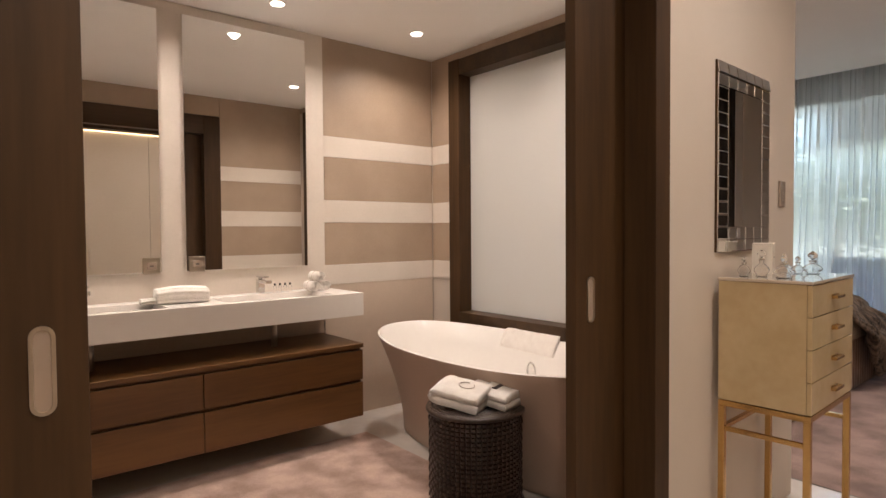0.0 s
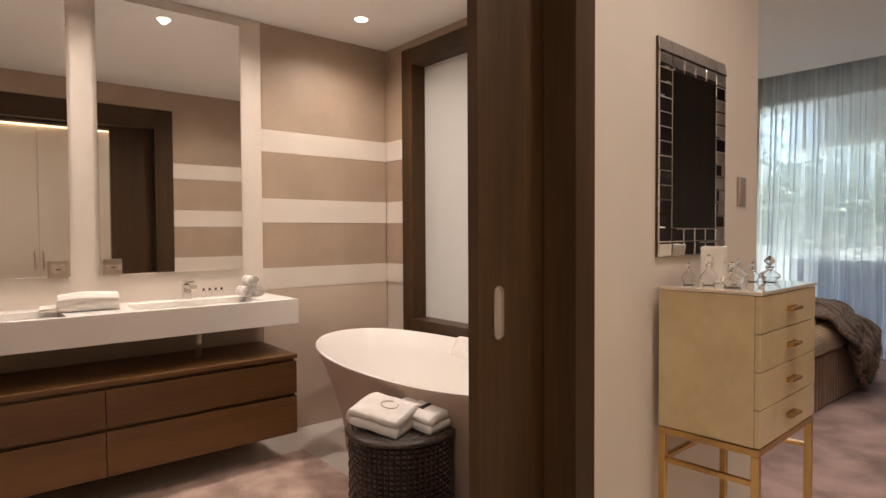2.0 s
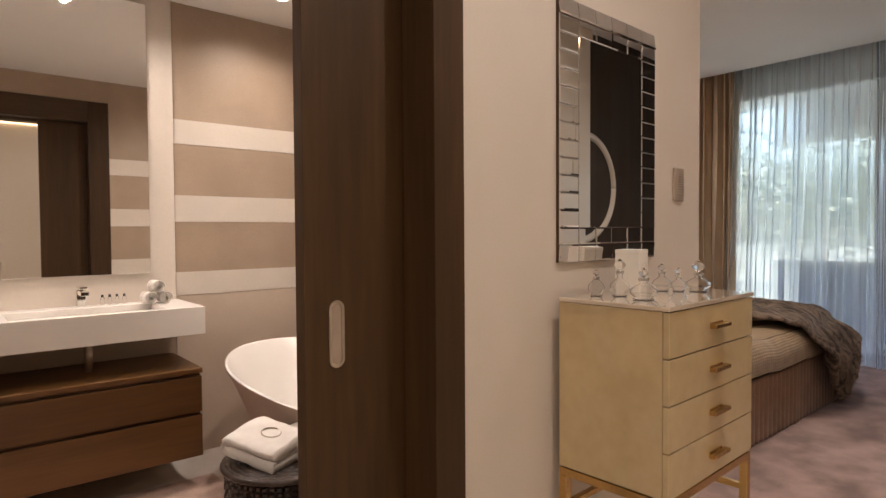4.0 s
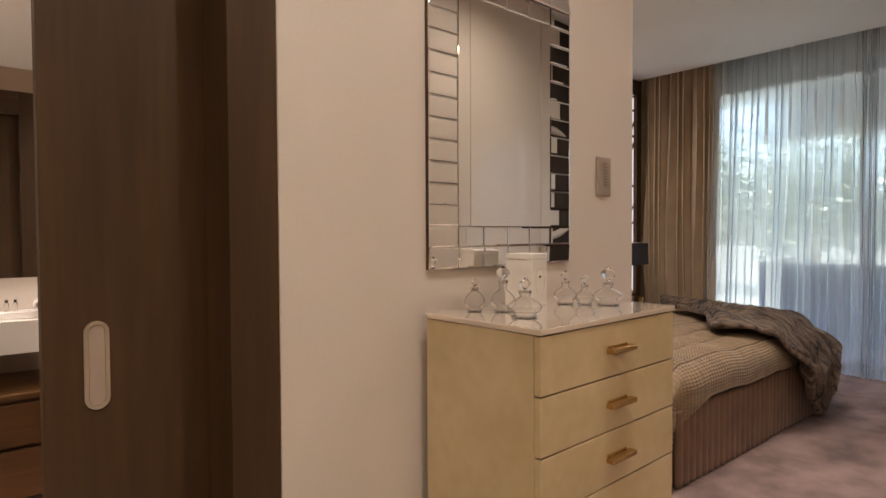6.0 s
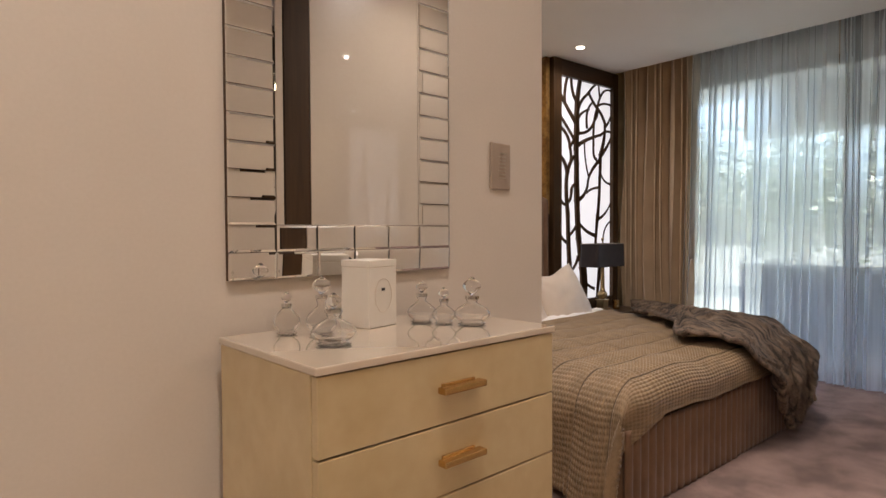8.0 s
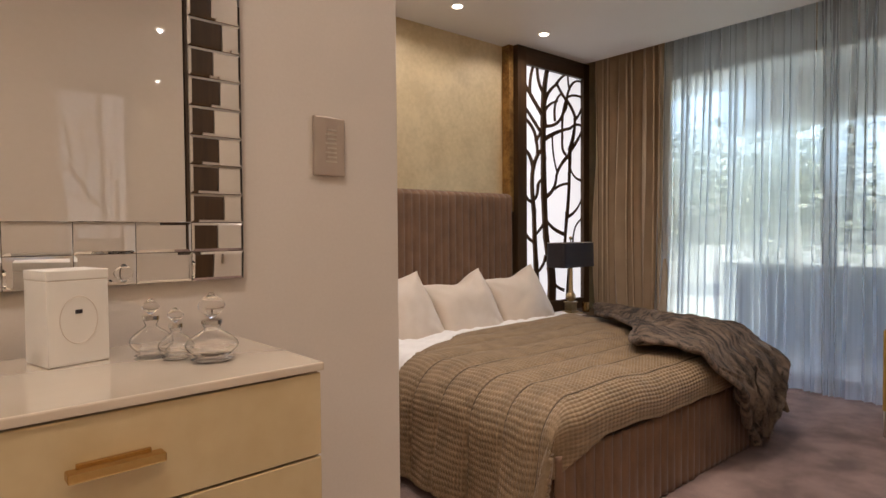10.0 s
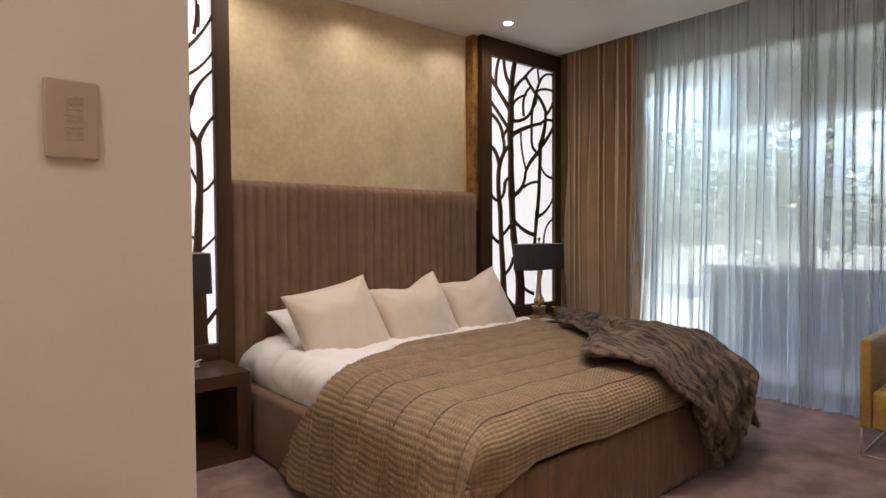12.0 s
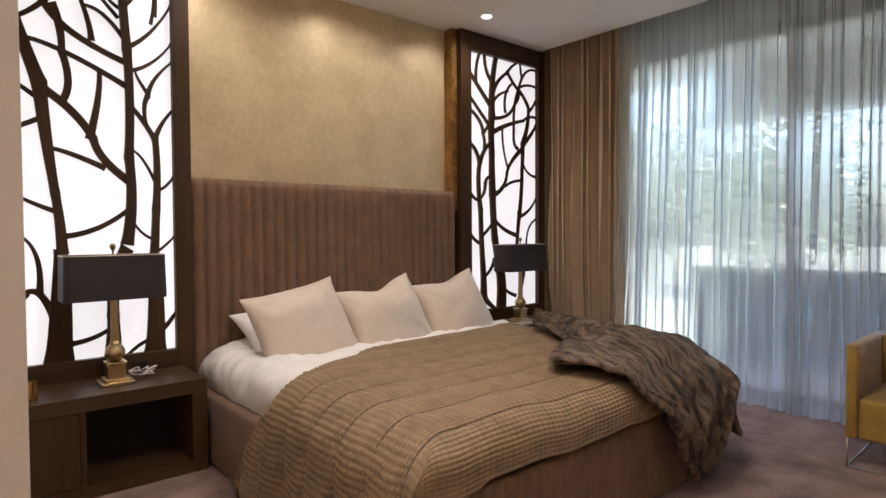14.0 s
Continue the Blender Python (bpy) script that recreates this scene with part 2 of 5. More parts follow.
# ---- the setting ----
CEIL, BATH_CEIL = 2.85, 2.50
BACK, SIDE = 3.45, 2.78          # bathroom walls
fixed("floor", box(-1.6, -0.9, -0.12, 3.17, 3.6, 0.0), "marble", "polished pale marble floor of corridor and bathroom", "floor")
fixed("carpet", sheet(lambda u, v: Vector((3.17 + 4.4 * u, -0.9 + 4.7 * v, 0.004 + 0.003 * noise.noise((9 * u, 9 * v, 0)))), 60, 60), "carpet", "mottled rose-beige cut-pile bedroom carpet", "carpet")
fixed("ground", box(-12, -25, -0.6, 60, 25, -0.13), "garden", "grey-green garden ground outside the window", "ground")

# front wall with the door opening
bm = bmesh.new()
bx(bm, 1.811, 1.20, 0, 2.78, 1.24, CEIL)
bx(bm, -1.6, 1.013, 0, -0.18, 1.10, CEIL)
bx(bm, -1.6, 1.20, 0, -0.18, 1.24, CEIL)
bx(bm, -0.18, 1.013, 2.23, 1.811, 1.10, CEIL)
bx(bm, -0.18, 1.20, 2.23, 1.811, 1.24, CEIL)
fixed("wall_south", bm, "wall", "warm beige painted wall beside the sliding door", "wall")
wall_right = fixed("wall_mirror_side", box(0, 0, 0, 1.181, 0.09, CEIL, bev=0.002), "wall", "warm beige painted wall behind the chest and mirror", "wall")
wall_right.matrix_basis = pose(1.811, 1.013, 0, 0, 0, 2.2)
# partition between bathroom and bedroom, with the window through it
WY0, WY1, WZ0, WZ1 = 1.45, 3.13, 0.665, 2.34
bm = bmesh.new()
for x0, x1 in ((2.784, 2.981),):
    bx(bm, x0, 1.13, 0, x1, WY0, CEIL)
    bx(bm, x0, WY1, 0, x1, 3.70, CEIL)
    bx(bm, x0, WY0, 0, x1, WY1, WZ0)
    bx(bm, x0, WY0, WZ1, x1, WY1, CEIL)
fixed("wall_partition", bm, "wall", "plastered partition between bathroom and bedroom", "wall")
fixed("wall_north", box(-1.6, 3.70, 0, 7.6, 3.85, 3.0), "gold_wall", "gold-leaf plaster wall above the bed", "wall")
fixed("wall_bath_north", box(-1.6, 3.46, 0, 2.78, 3.70, CEIL), "tile_tan", "tan stone bathroom wall", "wall")
fixed("wall_west", box(-1.75, -1.5, 0, -1.6, 3.85, 3.0), "wall", "plain beige end wall", "wall")
fixed("ceiling", box(2.981, -1.4, CEIL, 7.075, 3.85, CEIL + 0.15), "ceiling", "off-white bedroom ceiling", "ceiling")
fixed("ceiling_recess", box(7.075, -1.4, CEIL + 0.13, 7.6, 3.85, CEIL + 0.17), "ceiling", "shallow ceiling recess that hides the curtain track", "ceiling")
fixed("ceiling_corridor", box(-1.6, -1.4, CEIL, 2.977, 1.013, CEIL + 0.15), "ceiling", "off-white corridor ceiling", "ceiling")
fixed("ceiling_bathroom", box(-1.6, 1.24, BATH_CEIL, 2.784, 3.46, BATH_CEIL + 0.1), "ceiling", "off-white bathroom ceiling", "ceiling")

# stone cladding in bands: tan slabs and slightly proud white bands
BANDS = [(0.0, 0.894, "beige_slab"), (0.894, 1.023, "stone_white"), (1.023, 1.302, "tile_tan"), (1.302, 1.449, "stone_white"),
         (1.449, 1.731, "tile_tan"), (1.731, 1.866, "stone_white"), (1.866, BATH_CEIL, "tile_tan")]
cladding = thing("wall_cladding", pose(0, 0, 0), "bands of tan and white stone cladding", "wall cladding", kind="structure")
for z0, z1, name in BANDS:
    proud = 0.0 if name == "stone_white" else 0.002
    label = {"stone_white": "white stone band", "tile_tan": "tan stone slab", "beige_slab": "light beige stone slab"}[name]
    part("slab", box(1.868, BACK + proud, z0 + 0.0003, 2.774, 3.462, z1 - 0.0003, bev=0.0008, seg=1), name, cladding, label)
    if z0 < 0.6:
        part("slab", box(SIDE - 0.006 + proud, 1.24, z0 + 0.0003, SIDE + 0.004, 3.447, min(z1, 0.555), bev=0.0008, seg=1), name, cladding, label)
    elif z1 < 2.45:
        part("slab", box(SIDE - 0.006 + proud, 3.24, z0 + 0.0003, SIDE + 0.004, 3.447, z1 - 0.0003, bev=0.0008, seg=1), name, cladding, label)
    else:
        part("slab", box(SIDE - 0.006 + proud, 3.24, z0 + 0.0003, SIDE + 0.004, 3.447, z1 - 0.0003, bev=0.0008, seg=1), name, cladding, label)
        part("slab", box(SIDE - 0.006 + proud, 1.24, 2.452, SIDE + 0.004, 3.238, z1 - 0.0003, bev=0.0008, seg=1), name, cladding, label)
    part("slab", box(1.955, 1.236, z0 + 0.0003, 2.77, 1.252 - proud, z1 - 0.0003, bev=0.0008, seg=1), name, cladding, label)
    part("slab", box(-1.59, 1.236, z0 + 0.0003, -0.32, 1.252 - proud, z1 - 0.0003, bev=0.0008, seg=1), name, cladding, label)
part("slab", box(-0.318, 1.236, 2.325, 1.953, 1.25, BATH_CEIL - 0.001), "tile_tan", cladding, "tan stone slab")
# white stone panel that carries the mirrors
fixed("wall_panel", box(-1.6, 3.438, 0.876, 1.864, 3.462, BATH_CEIL - 0.002, bev=0.0015, seg=1), "stone_white", "white stone panel behind vanity and mirrors", "wall panel")

# bathroom window
win = thing("window_1", pose(0, 0, 0), "dark wooden framed window with frosted glass over the bath", "window", kind="structure")
part("window_frame", box(2.755, 3.125, 0.558, 2.90, 3.235, 2.445, bev=0.003), "dark_wood", win)
part("window_frame", box(2.755, 1.34, 0.558, 2.90, 1.45, 2.445, bev=0.003), "dark_wood", win)
part("window_frame", box(2.757, 1.45, 2.335, 2.90, 3.125, 2.443, bev=0.003), "dark_wood_flat", win)
part("window_sill", box(2.745, 1.45, 0.56, 2.90, 3.125, 0.668, bev=0.003), "dark_wood_flat", win)
part("pane", box(2.862, 1.455, 0.672, 2.868, 3.12, 2.333), "frosted", win, "frosted glass pane")

# sliding door: casing outside and inside, two leaves in the pocket
casing = thing("door_casing", pose(0, 0, 0), "dark-stained wooden casing of the sliding door", "door frame", kind="structure")
for x0, x1 in ((1.723, 1.809), (-0.178, -0.091)):
    part("jamb", box(x0, 1.009, 0, x1, 1.124, 2.229, bev=0.002), "dark_wood", casing)
part("head", box(-0.091, 1.009, 2.135, 1.723, 1.124, 2.229, bev=0.002), "dark_wood_flat", casing)
for x0, x1 in ((1.80, 1.95), (-0.318, -0.17)):
    part("jamb", box(x0, 1.19, 0, x1, 1.268, 2.32, bev=0.002), "dark_wood", casing)
part("head", box(-0.17, 1.19, 2.15, 1.80, 1.268, 2.32, bev=0.002), "dark_wood_flat", casing)


def capsule(w, h, d, n=10):
    """An upright plate with round ends, its face at y = 0, d deep."""
    pts = [(w / 2 * math.cos(a), h / 2 - w / 2 + w / 2 * math.sin(a)) for a in [math.pi * i / n for i in range(n + 1)]]
    pts += [(-x, -z) for x, z in pts]
    bm = bmesh.new()
    f = [bm.verts.new((x, 0, z)) for x, z in pts]
    b = [bm.verts.new((x, d, z)) for x, z in pts]
    bm.faces.new(f), bm.faces.new(b[::-1])
    for i in range(len(f)):
        bm.faces.new((f[i], b[i], b[(i + 1) % len(f)], f[(i + 1) % len(f)]))
    return bm


def capsule_ring(w, h, inset, d, n=10):
    """The raised rim of a recessed pull."""
    def ring(s, y):
        ww, hh = w - s, h - s
        pts = [(ww / 2 * math.cos(a), hh / 2 - ww / 2 + ww / 2 * math.sin(a)) for a in [math.pi * i / n for i in range(n + 1)]]
        pts += [(-x, -z) for x, z in pts]
        return [bm.verts.new((x, y, z)) for x, z in pts]
    bm = bmesh.new()
    rings = [ring(0, 0), ring(0, -d), ring(inset, -d), ring(inset * 1.3, 0.004)]
    for p, q in zip(rings, rings[1:]):
        for i in range(len(p)):
            bm.faces.new((p[i], p[(i + 1) % len(p)], q[(i + 1) % len(p)], q[i]))
    return bm


def leaf(x0, x1, handle_x, name):
    door = thing(name, pose(0, 0, 0), "dark-stained wooden sliding door leaf, half open", "sliding door", kind="structure")
    part("panel", box(x0, 1.132, 0.006, x1, 1.172, 2.225, bev=0.002), "dark_wood", door)
    pull = part("door_handle", capsule_ring(0.037, 0.145, 0.012, 0.003), "nickel", door, "satin nickel recessed pull")
    pull.location = (handle_x, 1.1315, 1.018)
    # flat plate whose taupe stands for the shade inside the pull
    cup = part("pull_recess", capsule(0.027, 0.135, 0.001), "plate", door, "flat taupe plate coloured as the pull's shaded hollow")
    cup.location = (handle_x, 1.1308, 1.018)


leaf(1.474, 2.4, 1.548, "door_1")
leaf(-0.9, 0.172, 0.107, "door_2")

# corridor side: fitted wardrobe with a lit top recess, dark panel, closing walls
wardrobe = thing("fitted_wardrobe", pose(3.3, -0.72, 0, 0, 0, 2.2) @ pose(-3.3, 0.72, 0), "cream lacquered fitted wardrobe with slim handles", "wardrobe")
part("carcass", box(-1.6, -1.2, 0, 5.0, -0.745, 2.85), "wardrobe", wardrobe)
part("cornice", box(-1.6, -0.745, 2.44, 2.49, -0.68, 2.85, bev=0.002), "dark_wood_flat", wardrobe, "dark wooden cornice")
part("led_strip", box(-1.5, -0.735, 2.425, 2.45, -0.70, 2.437), "led", wardrobe, "warm glowing light strip")
joints = [1.146 - 0.674 * 4 + 0.674 * k for k in range(7)] + [3.235, 3.385, 4.11, 4.835, 5.0]
part("upright", box(3.238, -0.742, 0.0, 3.382, -0.715, 2.845, bev=0.002), "dark_wood", wardrobe, "dark wooden upright between the doors")
for k, (x0, x1) in enumerate(zip(joints, joints[1:])):
    if x0 == 3.235:
        continue
    d = part("wardrobe_door", box(x0 + 0.0015, -0.742, 0.06, x1 - 0.0015, -0.72, 2.40 if x1 < 2.6 else 2.845, bev=0.0015, seg=1), "wardrobe", wardrobe)
    hx = x1 - 0.04 if k % 2 else x0 + 0.04
    part("handle", box(hx - 0.005, -0.720, 0.87, hx + 0.005, -0.70, 1.06, bev=0.002), "nickel", d)
fixed("wall_panel_dark", box(5.01, -1.2, 0, 7.2, -0.72, CEIL), "panel_dark", "dark brown panelled wall niche", "wall panel")
fixed("wall_corner", box(7.202, -1.2, 0, 7.448, -0.718, CEIL + 0.128), "wall", "plain beige wall beside the dark panelling", "wall")
ring = tube([(0.415 * math.cos(a), 0.415 * math.sin(a), 0.012) for a in [2 * math.pi * i / 64 for i in range(65)]], 0.034, 10)
round_mirror = thing("round_mirror", pose(5.05, -0.717, 1.60, 90, 0, 0), "round wall mirror with a wide cream rim", "mirror")
part("rim", ring, "wardrobe", round_mirror, smooth=True)

# window wall of the bedroom
bm = bmesh.new()
bx(bm, 7.45, 3.04, 0, 7.6, 3.70, CEIL + 0.128)
bx(bm, 7.45, -1.2, 0, 7.6, 0.20, CEIL + 0.128)
bx(bm, 7.45, 0.20, 2.70, 7.6, 3.04, CEIL + 0.128)
fixed("wall_east", bm, "wall", "beige wall round the balcony window", "wall")
window = thing("window_2", pose(0, 0, 0), "tall balcony window with pale metal frames", "window", kind="structure")
for y in (2.995, 1.60, 0.245):
    part("window_frame", box(7.48, y - 0.045, 0.0, 7.55, y + 0.045, 2.698, bev=0.003), "plate", window)
part("window_frame", box(7.482, 0.202, 2.62, 7.548, 2.995, 2.695, bev=0.003), "plate", window)
part("window_frame", box(7.482, 0.202, 0.0, 7.548, 2.995, 0.07, bev=0.003), "plate", window)
for y0, y1 in ((1.645, 2.95), (0.29, 1.555)):
    p = part("pane", box(7.512, y0, 0.07, 7.518, y1, 2.62), "pane", window, "clear glass pane")
    p.visible_shadow = False
fixed("balcony_parapet", box(8.9, -6, -0.1, 9.1, 3.06, 0.86), "parapet", "dark rendered balcony parapet beyond the window", "parapet")
# overhead slab added to keep high sky light off the sheer curtains
fixed("balcony_ceiling", box(7.602, -4, 2.80, 9.1, 6, 2.95), "pale_render", "slab added over the balcony to shade the window", "balcony ceiling")
fixed("balcony_fascia", box(8.9, -6, 2.29, 9.1, 3.06, 2.798), "pale_render", "pale rendered fascia over the balcony opening", "fascia")
fixed("balcony_floor", box(7.6, -4, -0.12, 8.9, 6, -0.01), "paving", "grey tiled balcony floor", "balcony floor")


def tree(x, y, h, r, seed):
    """A garden tree: tapered trunk, limbs and a loose crown of leaves."""
    t = thing("garden_tree", pose(x, y, -0.13), "leafy green garden tree beyond the balcony", "tree", group="garden trees")
    rn = random.Random(seed)
    bm = lathe([(0.16, 0), (0.12, h * 0.3), (0.07, h * 0.7), (0.02, h)], 10)
    tips = []
    for k in range(26):
        a, z = rn.uniform(0, 6.28), h * rn.uniform(0.12, 0.85)
        l = r * rn.uniform(0.5, 0.95)
        e = (l * math.cos(a), l * math.sin(a), z + l * 0.5)
        tube([(0, 0, z), (e[0] * 0.5, e[1] * 0.5, z + l * 0.32), e], 0.025, 5, bm)
        tips.append(e)
    part("trunk", bm, "bark", t)
    verts, faces = [], []
    for k in range(4200):
        c = Vector(rn.choice(tips)) * rn.uniform(0.75, 1.0)
        p = c + Vector((rn.gauss(0, 0.30), rn.gauss(0, 0.30), rn.gauss(0, 0.34))) * r * 0.55
        a, b = Vector((rn.gauss(0, 1), rn.gauss(0, 1), rn.gauss(0, 0.6))).normalized(), Vector((rn.gauss(0, 1), rn.gauss(0, 1), rn.gauss(0, 1))).normalized()
        s, w = rn.uniform(0.07, 0.15), 0.5
        i = len(verts)
        verts += [p - a * s, p + b * s * w, p + a * s, p - b * s * w]
        faces.append((i, i + 1, i + 2, i + 3))
    me = bpy.data.meshes.new("crown")
    me.from_pydata(verts, [], faces)
    me.materials.append(M["leaf"])
    crown = new("crown", me)
    crown.parent = t


for k, (x, y, h, r) in enumerate(((15.5, 4.6, 3.6, 1.7), (18.0, 9.0, 4.6, 2.1), (17.0, 1.4, 2.9, 1.5), (23.0, -2.5, 3.6, 2.0))):
    tree(x, y, h, r, 20 + k)


# ---- bathroom ----
rug = fixed("rug", sheet(lambda u, v: Vector((0.15 + 1.765 * u, 1.30 + 1.74 * v, 0.012 + 0.004 * noise.noise((20 * u, 20 * v, 3)))), 50, 50), "rug", "mottled rose-beige rug on the bathroom floor", "rug", thick=0.011)

# washstand: worktop with two basins over a drawer cabinet
top = thing("vanity_worktop", pose(0, 0, 0), "thick white solid-surface double washbasin worktop", "washbasin")
bm = bmesh.new()
BAS = ((0.18, 0.80), (1.09, 1.71))
bx(bm, -0.05, 2.995, 0.745, 1.872, 3.436, 0.845, bev=0.002)
part("body", bm, "solid_white", top)
part("apron", box(-0.051, 2.989, 0.744, 1.873, 2.9945, 0.8785, bev=0.002), "solid_white", top)
for x0, x1 in ((-0.05, BAS[0][0]), (BAS[0][1], BAS[1][0]), (BAS[1][1], 1.872)):
    part("deck", box(x0, 2.995, 0.8455, x1, 3.436, 0.878, bev=0.0015), "solid_white", top)
for x0, x1 in BAS:
    part("front_rim", box(x0, 2.995, 0.8455, x1, 3.03, 0.878, bev=0.0015), "solid_white", top)
    part("back_rim", box(x0, 3.33, 0.8455, x1, 3.436, 0.878, bev=0.0015), "solid_white", top)
    part("drain", lathe([(0.024, 0), (0.024, 0.002), (0.018, 0.004)], 20, at=((x0 + x1) / 2, 3.2, 0.846)), "chrome", top, smooth=True)


def tap(x):
    t = thing("basin_tap", pose(x, 3.385, 0.878), "chrome square single-lever basin tap", "tap", group="taps on the washstand")
    part("body", box(-0.020, -0.020, 0, 0.020, 0.020, 0.085, bev=0.003), "chrome", t)
    part("spout", box(-0.018, -0.125, 0.062, 0.018, -0.015, 0.083, bev=0.003), "chrome", t)
    part("lever", box(-0.017, -0.085, 0.096, 0.017, 0.020, 0.104, bev=0.002), "chrome", t)
    part("neck", lathe([(0.012, 0.084), (0.012, 0.097)], 16), "chrome", t)


def siphon(x):
    t = thing("waste_pipe", pose(x, 3.2, 0.605), "straight chrome waste pipe below the basin", "waste pipe", group="waste pipes below the basins")
    part("pipe", tube([(0, 0, -0.016), (0, 0, 0.14)], 0.017, 18), "nickel", t, smooth=True)
    part("collar", lathe([(0.017, 0.118), (0.024, 0.120), (0.024, 0.138), (0.017, 0.1395)], 20), "chrome", t)


for x in (0.49, 1.405):
    tap(x), siphon(x)

cab = thing("vanity_cabinet", pose(0, 0, 0), "walnut wall-hung vanity cabinet with four drawers", "cabinet")
part("carcass", box(0.02, 2.972, 0.165, 1.835, 3.436, 0.560), "vanity_wood", cab)
part("cabinet_top", box(0.012, 2.945, 0.563, 1.842, 3.436, 0.587, bev=0.003), "vanity_wood", cab)
for x0, x1 in ((0.014, 0.9275), (0.9305, 1.838)):
    for z0, z1 in ((0.376, 0.548), (0.160, 0.360)):
        part("drawer_front", box(x0, 2.948, z0, x1, 2.970, z1, bev=0.0025), "vanity_wood", cab)


def wall_mirror(x0, x1):
    m = thing("bathroom_mirror", pose((x0 + x1) / 2, 3.436, 1.028), "tall frameless bathroom mirror", "mirror", group="mirrors above the washstand")
    w = (x1 - x0) / 2
    part("backing", box(-w + 0.004, -0.006, 0.004, w - 0.004, 0, 1.41), "black", m)
    part("glass", box(-w, -0.012, 0, w, -0.0065, 1.414, bev=0.0015, seg=1), "mirror", m)


wall_mirror(0.13, 0.872)
wall_mirror(1.0, 1.735)
for x, z in ((0.819, 1.064), (1.055, 1.066)):
    s = thing("shaver_socket", pose(x, 3.423, z), "square brushed metal socket plate on the mirror", "socket", group="sockets on the mirrors")
    part("plate", box(-0.043, -0.008, -0.043, 0.043, 0, 0.043, bev=0.002), "nickel", s)
    part("insert", box(-0.024, -0.010, -0.018, 0.024, -0.008, 0.018, bev=0.001), "plate", s)
    part("slot", box(-0.010, -0.0108, -0.003, 0.010, -0.0102, 0.003), "black", s)


def folded_towel(name, w, d, h, layers, label, m):
    """A folded towel: soft layers joined by a round fold at the front."""
    t = thing(name, m, label, "towel")
    bm = bmesh.new()
    n = 14
    def f(u, v):
        a = u * 2 * math.pi
        ca, sa = math.cos(a), math.sin(a)
        e = 0.35
        x = (v - 0.5) * w
        y = d / 2 * math.copysign(abs(ca) ** e, ca)
        z = h / 2 + h / 2 * math.copysign(abs(sa) ** 0.55, sa)
        sag = 0.86 + 0.14 * math.sin(v * 3.1) + 0.05 * noise.noise((x * 14, y * 14, 2.0 + w))
        rip = 0.003 * math.sin(z / h * layers * 2 * math.pi) if abs(ca) > 0.6 else 0
        return Vector((x + 0.004 * noise.noise((y * 20, z * 30, x)), y + rip * 1.6 * math.copysign(1, ca), z * sag))
    sheet(f, 56, 24, bm)
    bmesh.ops.remove_doubles(bm, verts=bm.verts[:], dist=0.0002)
    bmesh.ops.holes_fill(bm, edges=[e for e in bm.edges if e.is_boundary], sides=200)
    part("cloth", bm, "terry", t, smooth=True)
    return t


folded_towel("folded_towel", 0.25, 0.17, 0.085, 3, "folded white towel on the washstand", pose(0.915, 3.235, 0.878, 0, 0, -8))
folded_towel("folded_towel", 0.15, 0.11, 0.03, 2, "small folded white towel on the washstand", pose(0.80, 3.26, 0.878, 0, 0, -8))
# three rolled face cloths
for k, (dx, dz) in enumerate(((-0.036, 0.031), (0.036, 0.031), (0.0, 0.088))):
    r = thing("rolled_face_cloth", pose(1.725 + dx, 3.29, 0.878 + dz), "rolled white face cloth in a small pile", "towel", group="rolled face cloths")
    bm = sheet(lambda u, v: Vector(((0.034 - 0.026 * u) * math.cos(u * 17), (v - 0.5) * 0.11, (0.034 - 0.026 * u) * math.sin(u * 17))), 90, 6)
    part("roll", bm, "terry", r, smooth=True, thick=0.003)
    part("ribbon", tube([(0.035 * math.cos(a), 0, 0.035 * math.sin(a)) for a in [math.pi * i / 10 for i in range(21)]], 0.0011, 6), "plate", r, "thin dark ribbon")
# toiletries
for k in range(4):
    b = thing("toiletry_bottle", pose(1.50 + 0.033 * k, 3.395, 0.878), "tiny clear toiletry bottle with a dark cap", "bottle", group="toiletry bottles")
    part("bottle", lathe([(0.008, 0), (0.009, 0.003), (0.009, 0.036), (0.005, 0.040)], 14), "glass", b, smooth=True)
    part("cap", lathe([(0.006, 0.040), (0.006, 0.052), (0.005, 0.053)], 14), "shade", b, smooth=True)

# bath
TX, TY, RX, RY, BX, BY = 2.305, 2.285, 0.460, 0.925, 0.275, 0.785
def tub_ring(rx, ry, z, n, bm, sq=2.3, lift=0.0):
    vs = []
    for i in range(n):
        a = 2 * math.pi * i / n
        c, s = math.cos(a), math.sin(a)
        vs.append(bm.verts.new((rx * math.copysign(abs(c) ** (2 / sq), c), ry * math.copysign(abs(s) ** (2 / sq), s), z + lift * s * s)))
    return vs
bath = thing("freestanding_bath", pose(TX, TY, 0), "oval freestanding bath, white inside, sand-beige flared outside", "bath")
N = 96
def flare(z):
    k = (z / 0.588) ** 1.7
    return (BX + (RX - BX) * k, BY + (RY - BY) * k, z, 0.035 * k)
prof = [(BX - 0.02, BY - 0.02, 0.0, 0)] + [flare(0.012 + 0.036 * i) for i in range(16)] + [(RX, RY, 0.588, 0.035), (RX + 0.001, RY + 0.001, 0.596, 0.035),
        (RX - 0.003, RY - 0.003, 0.600, 0.035), (RX - 0.009, RY - 0.009, 0.600, 0.035), (RX - 0.014, RY - 0.014, 0.594, 0.035), (RX - 0.075, RY - 0.085, 0.48, 0.02), (RX - 0.155, RY - 0.18, 0.28, 0), (RX - 0.22, RY - 0.30, 0.17, 0), (0.12, 0.3, 0.15, 0)]
SPLIT = next(i for i, p in enumerate(prof) if p[2] >= 0.596)
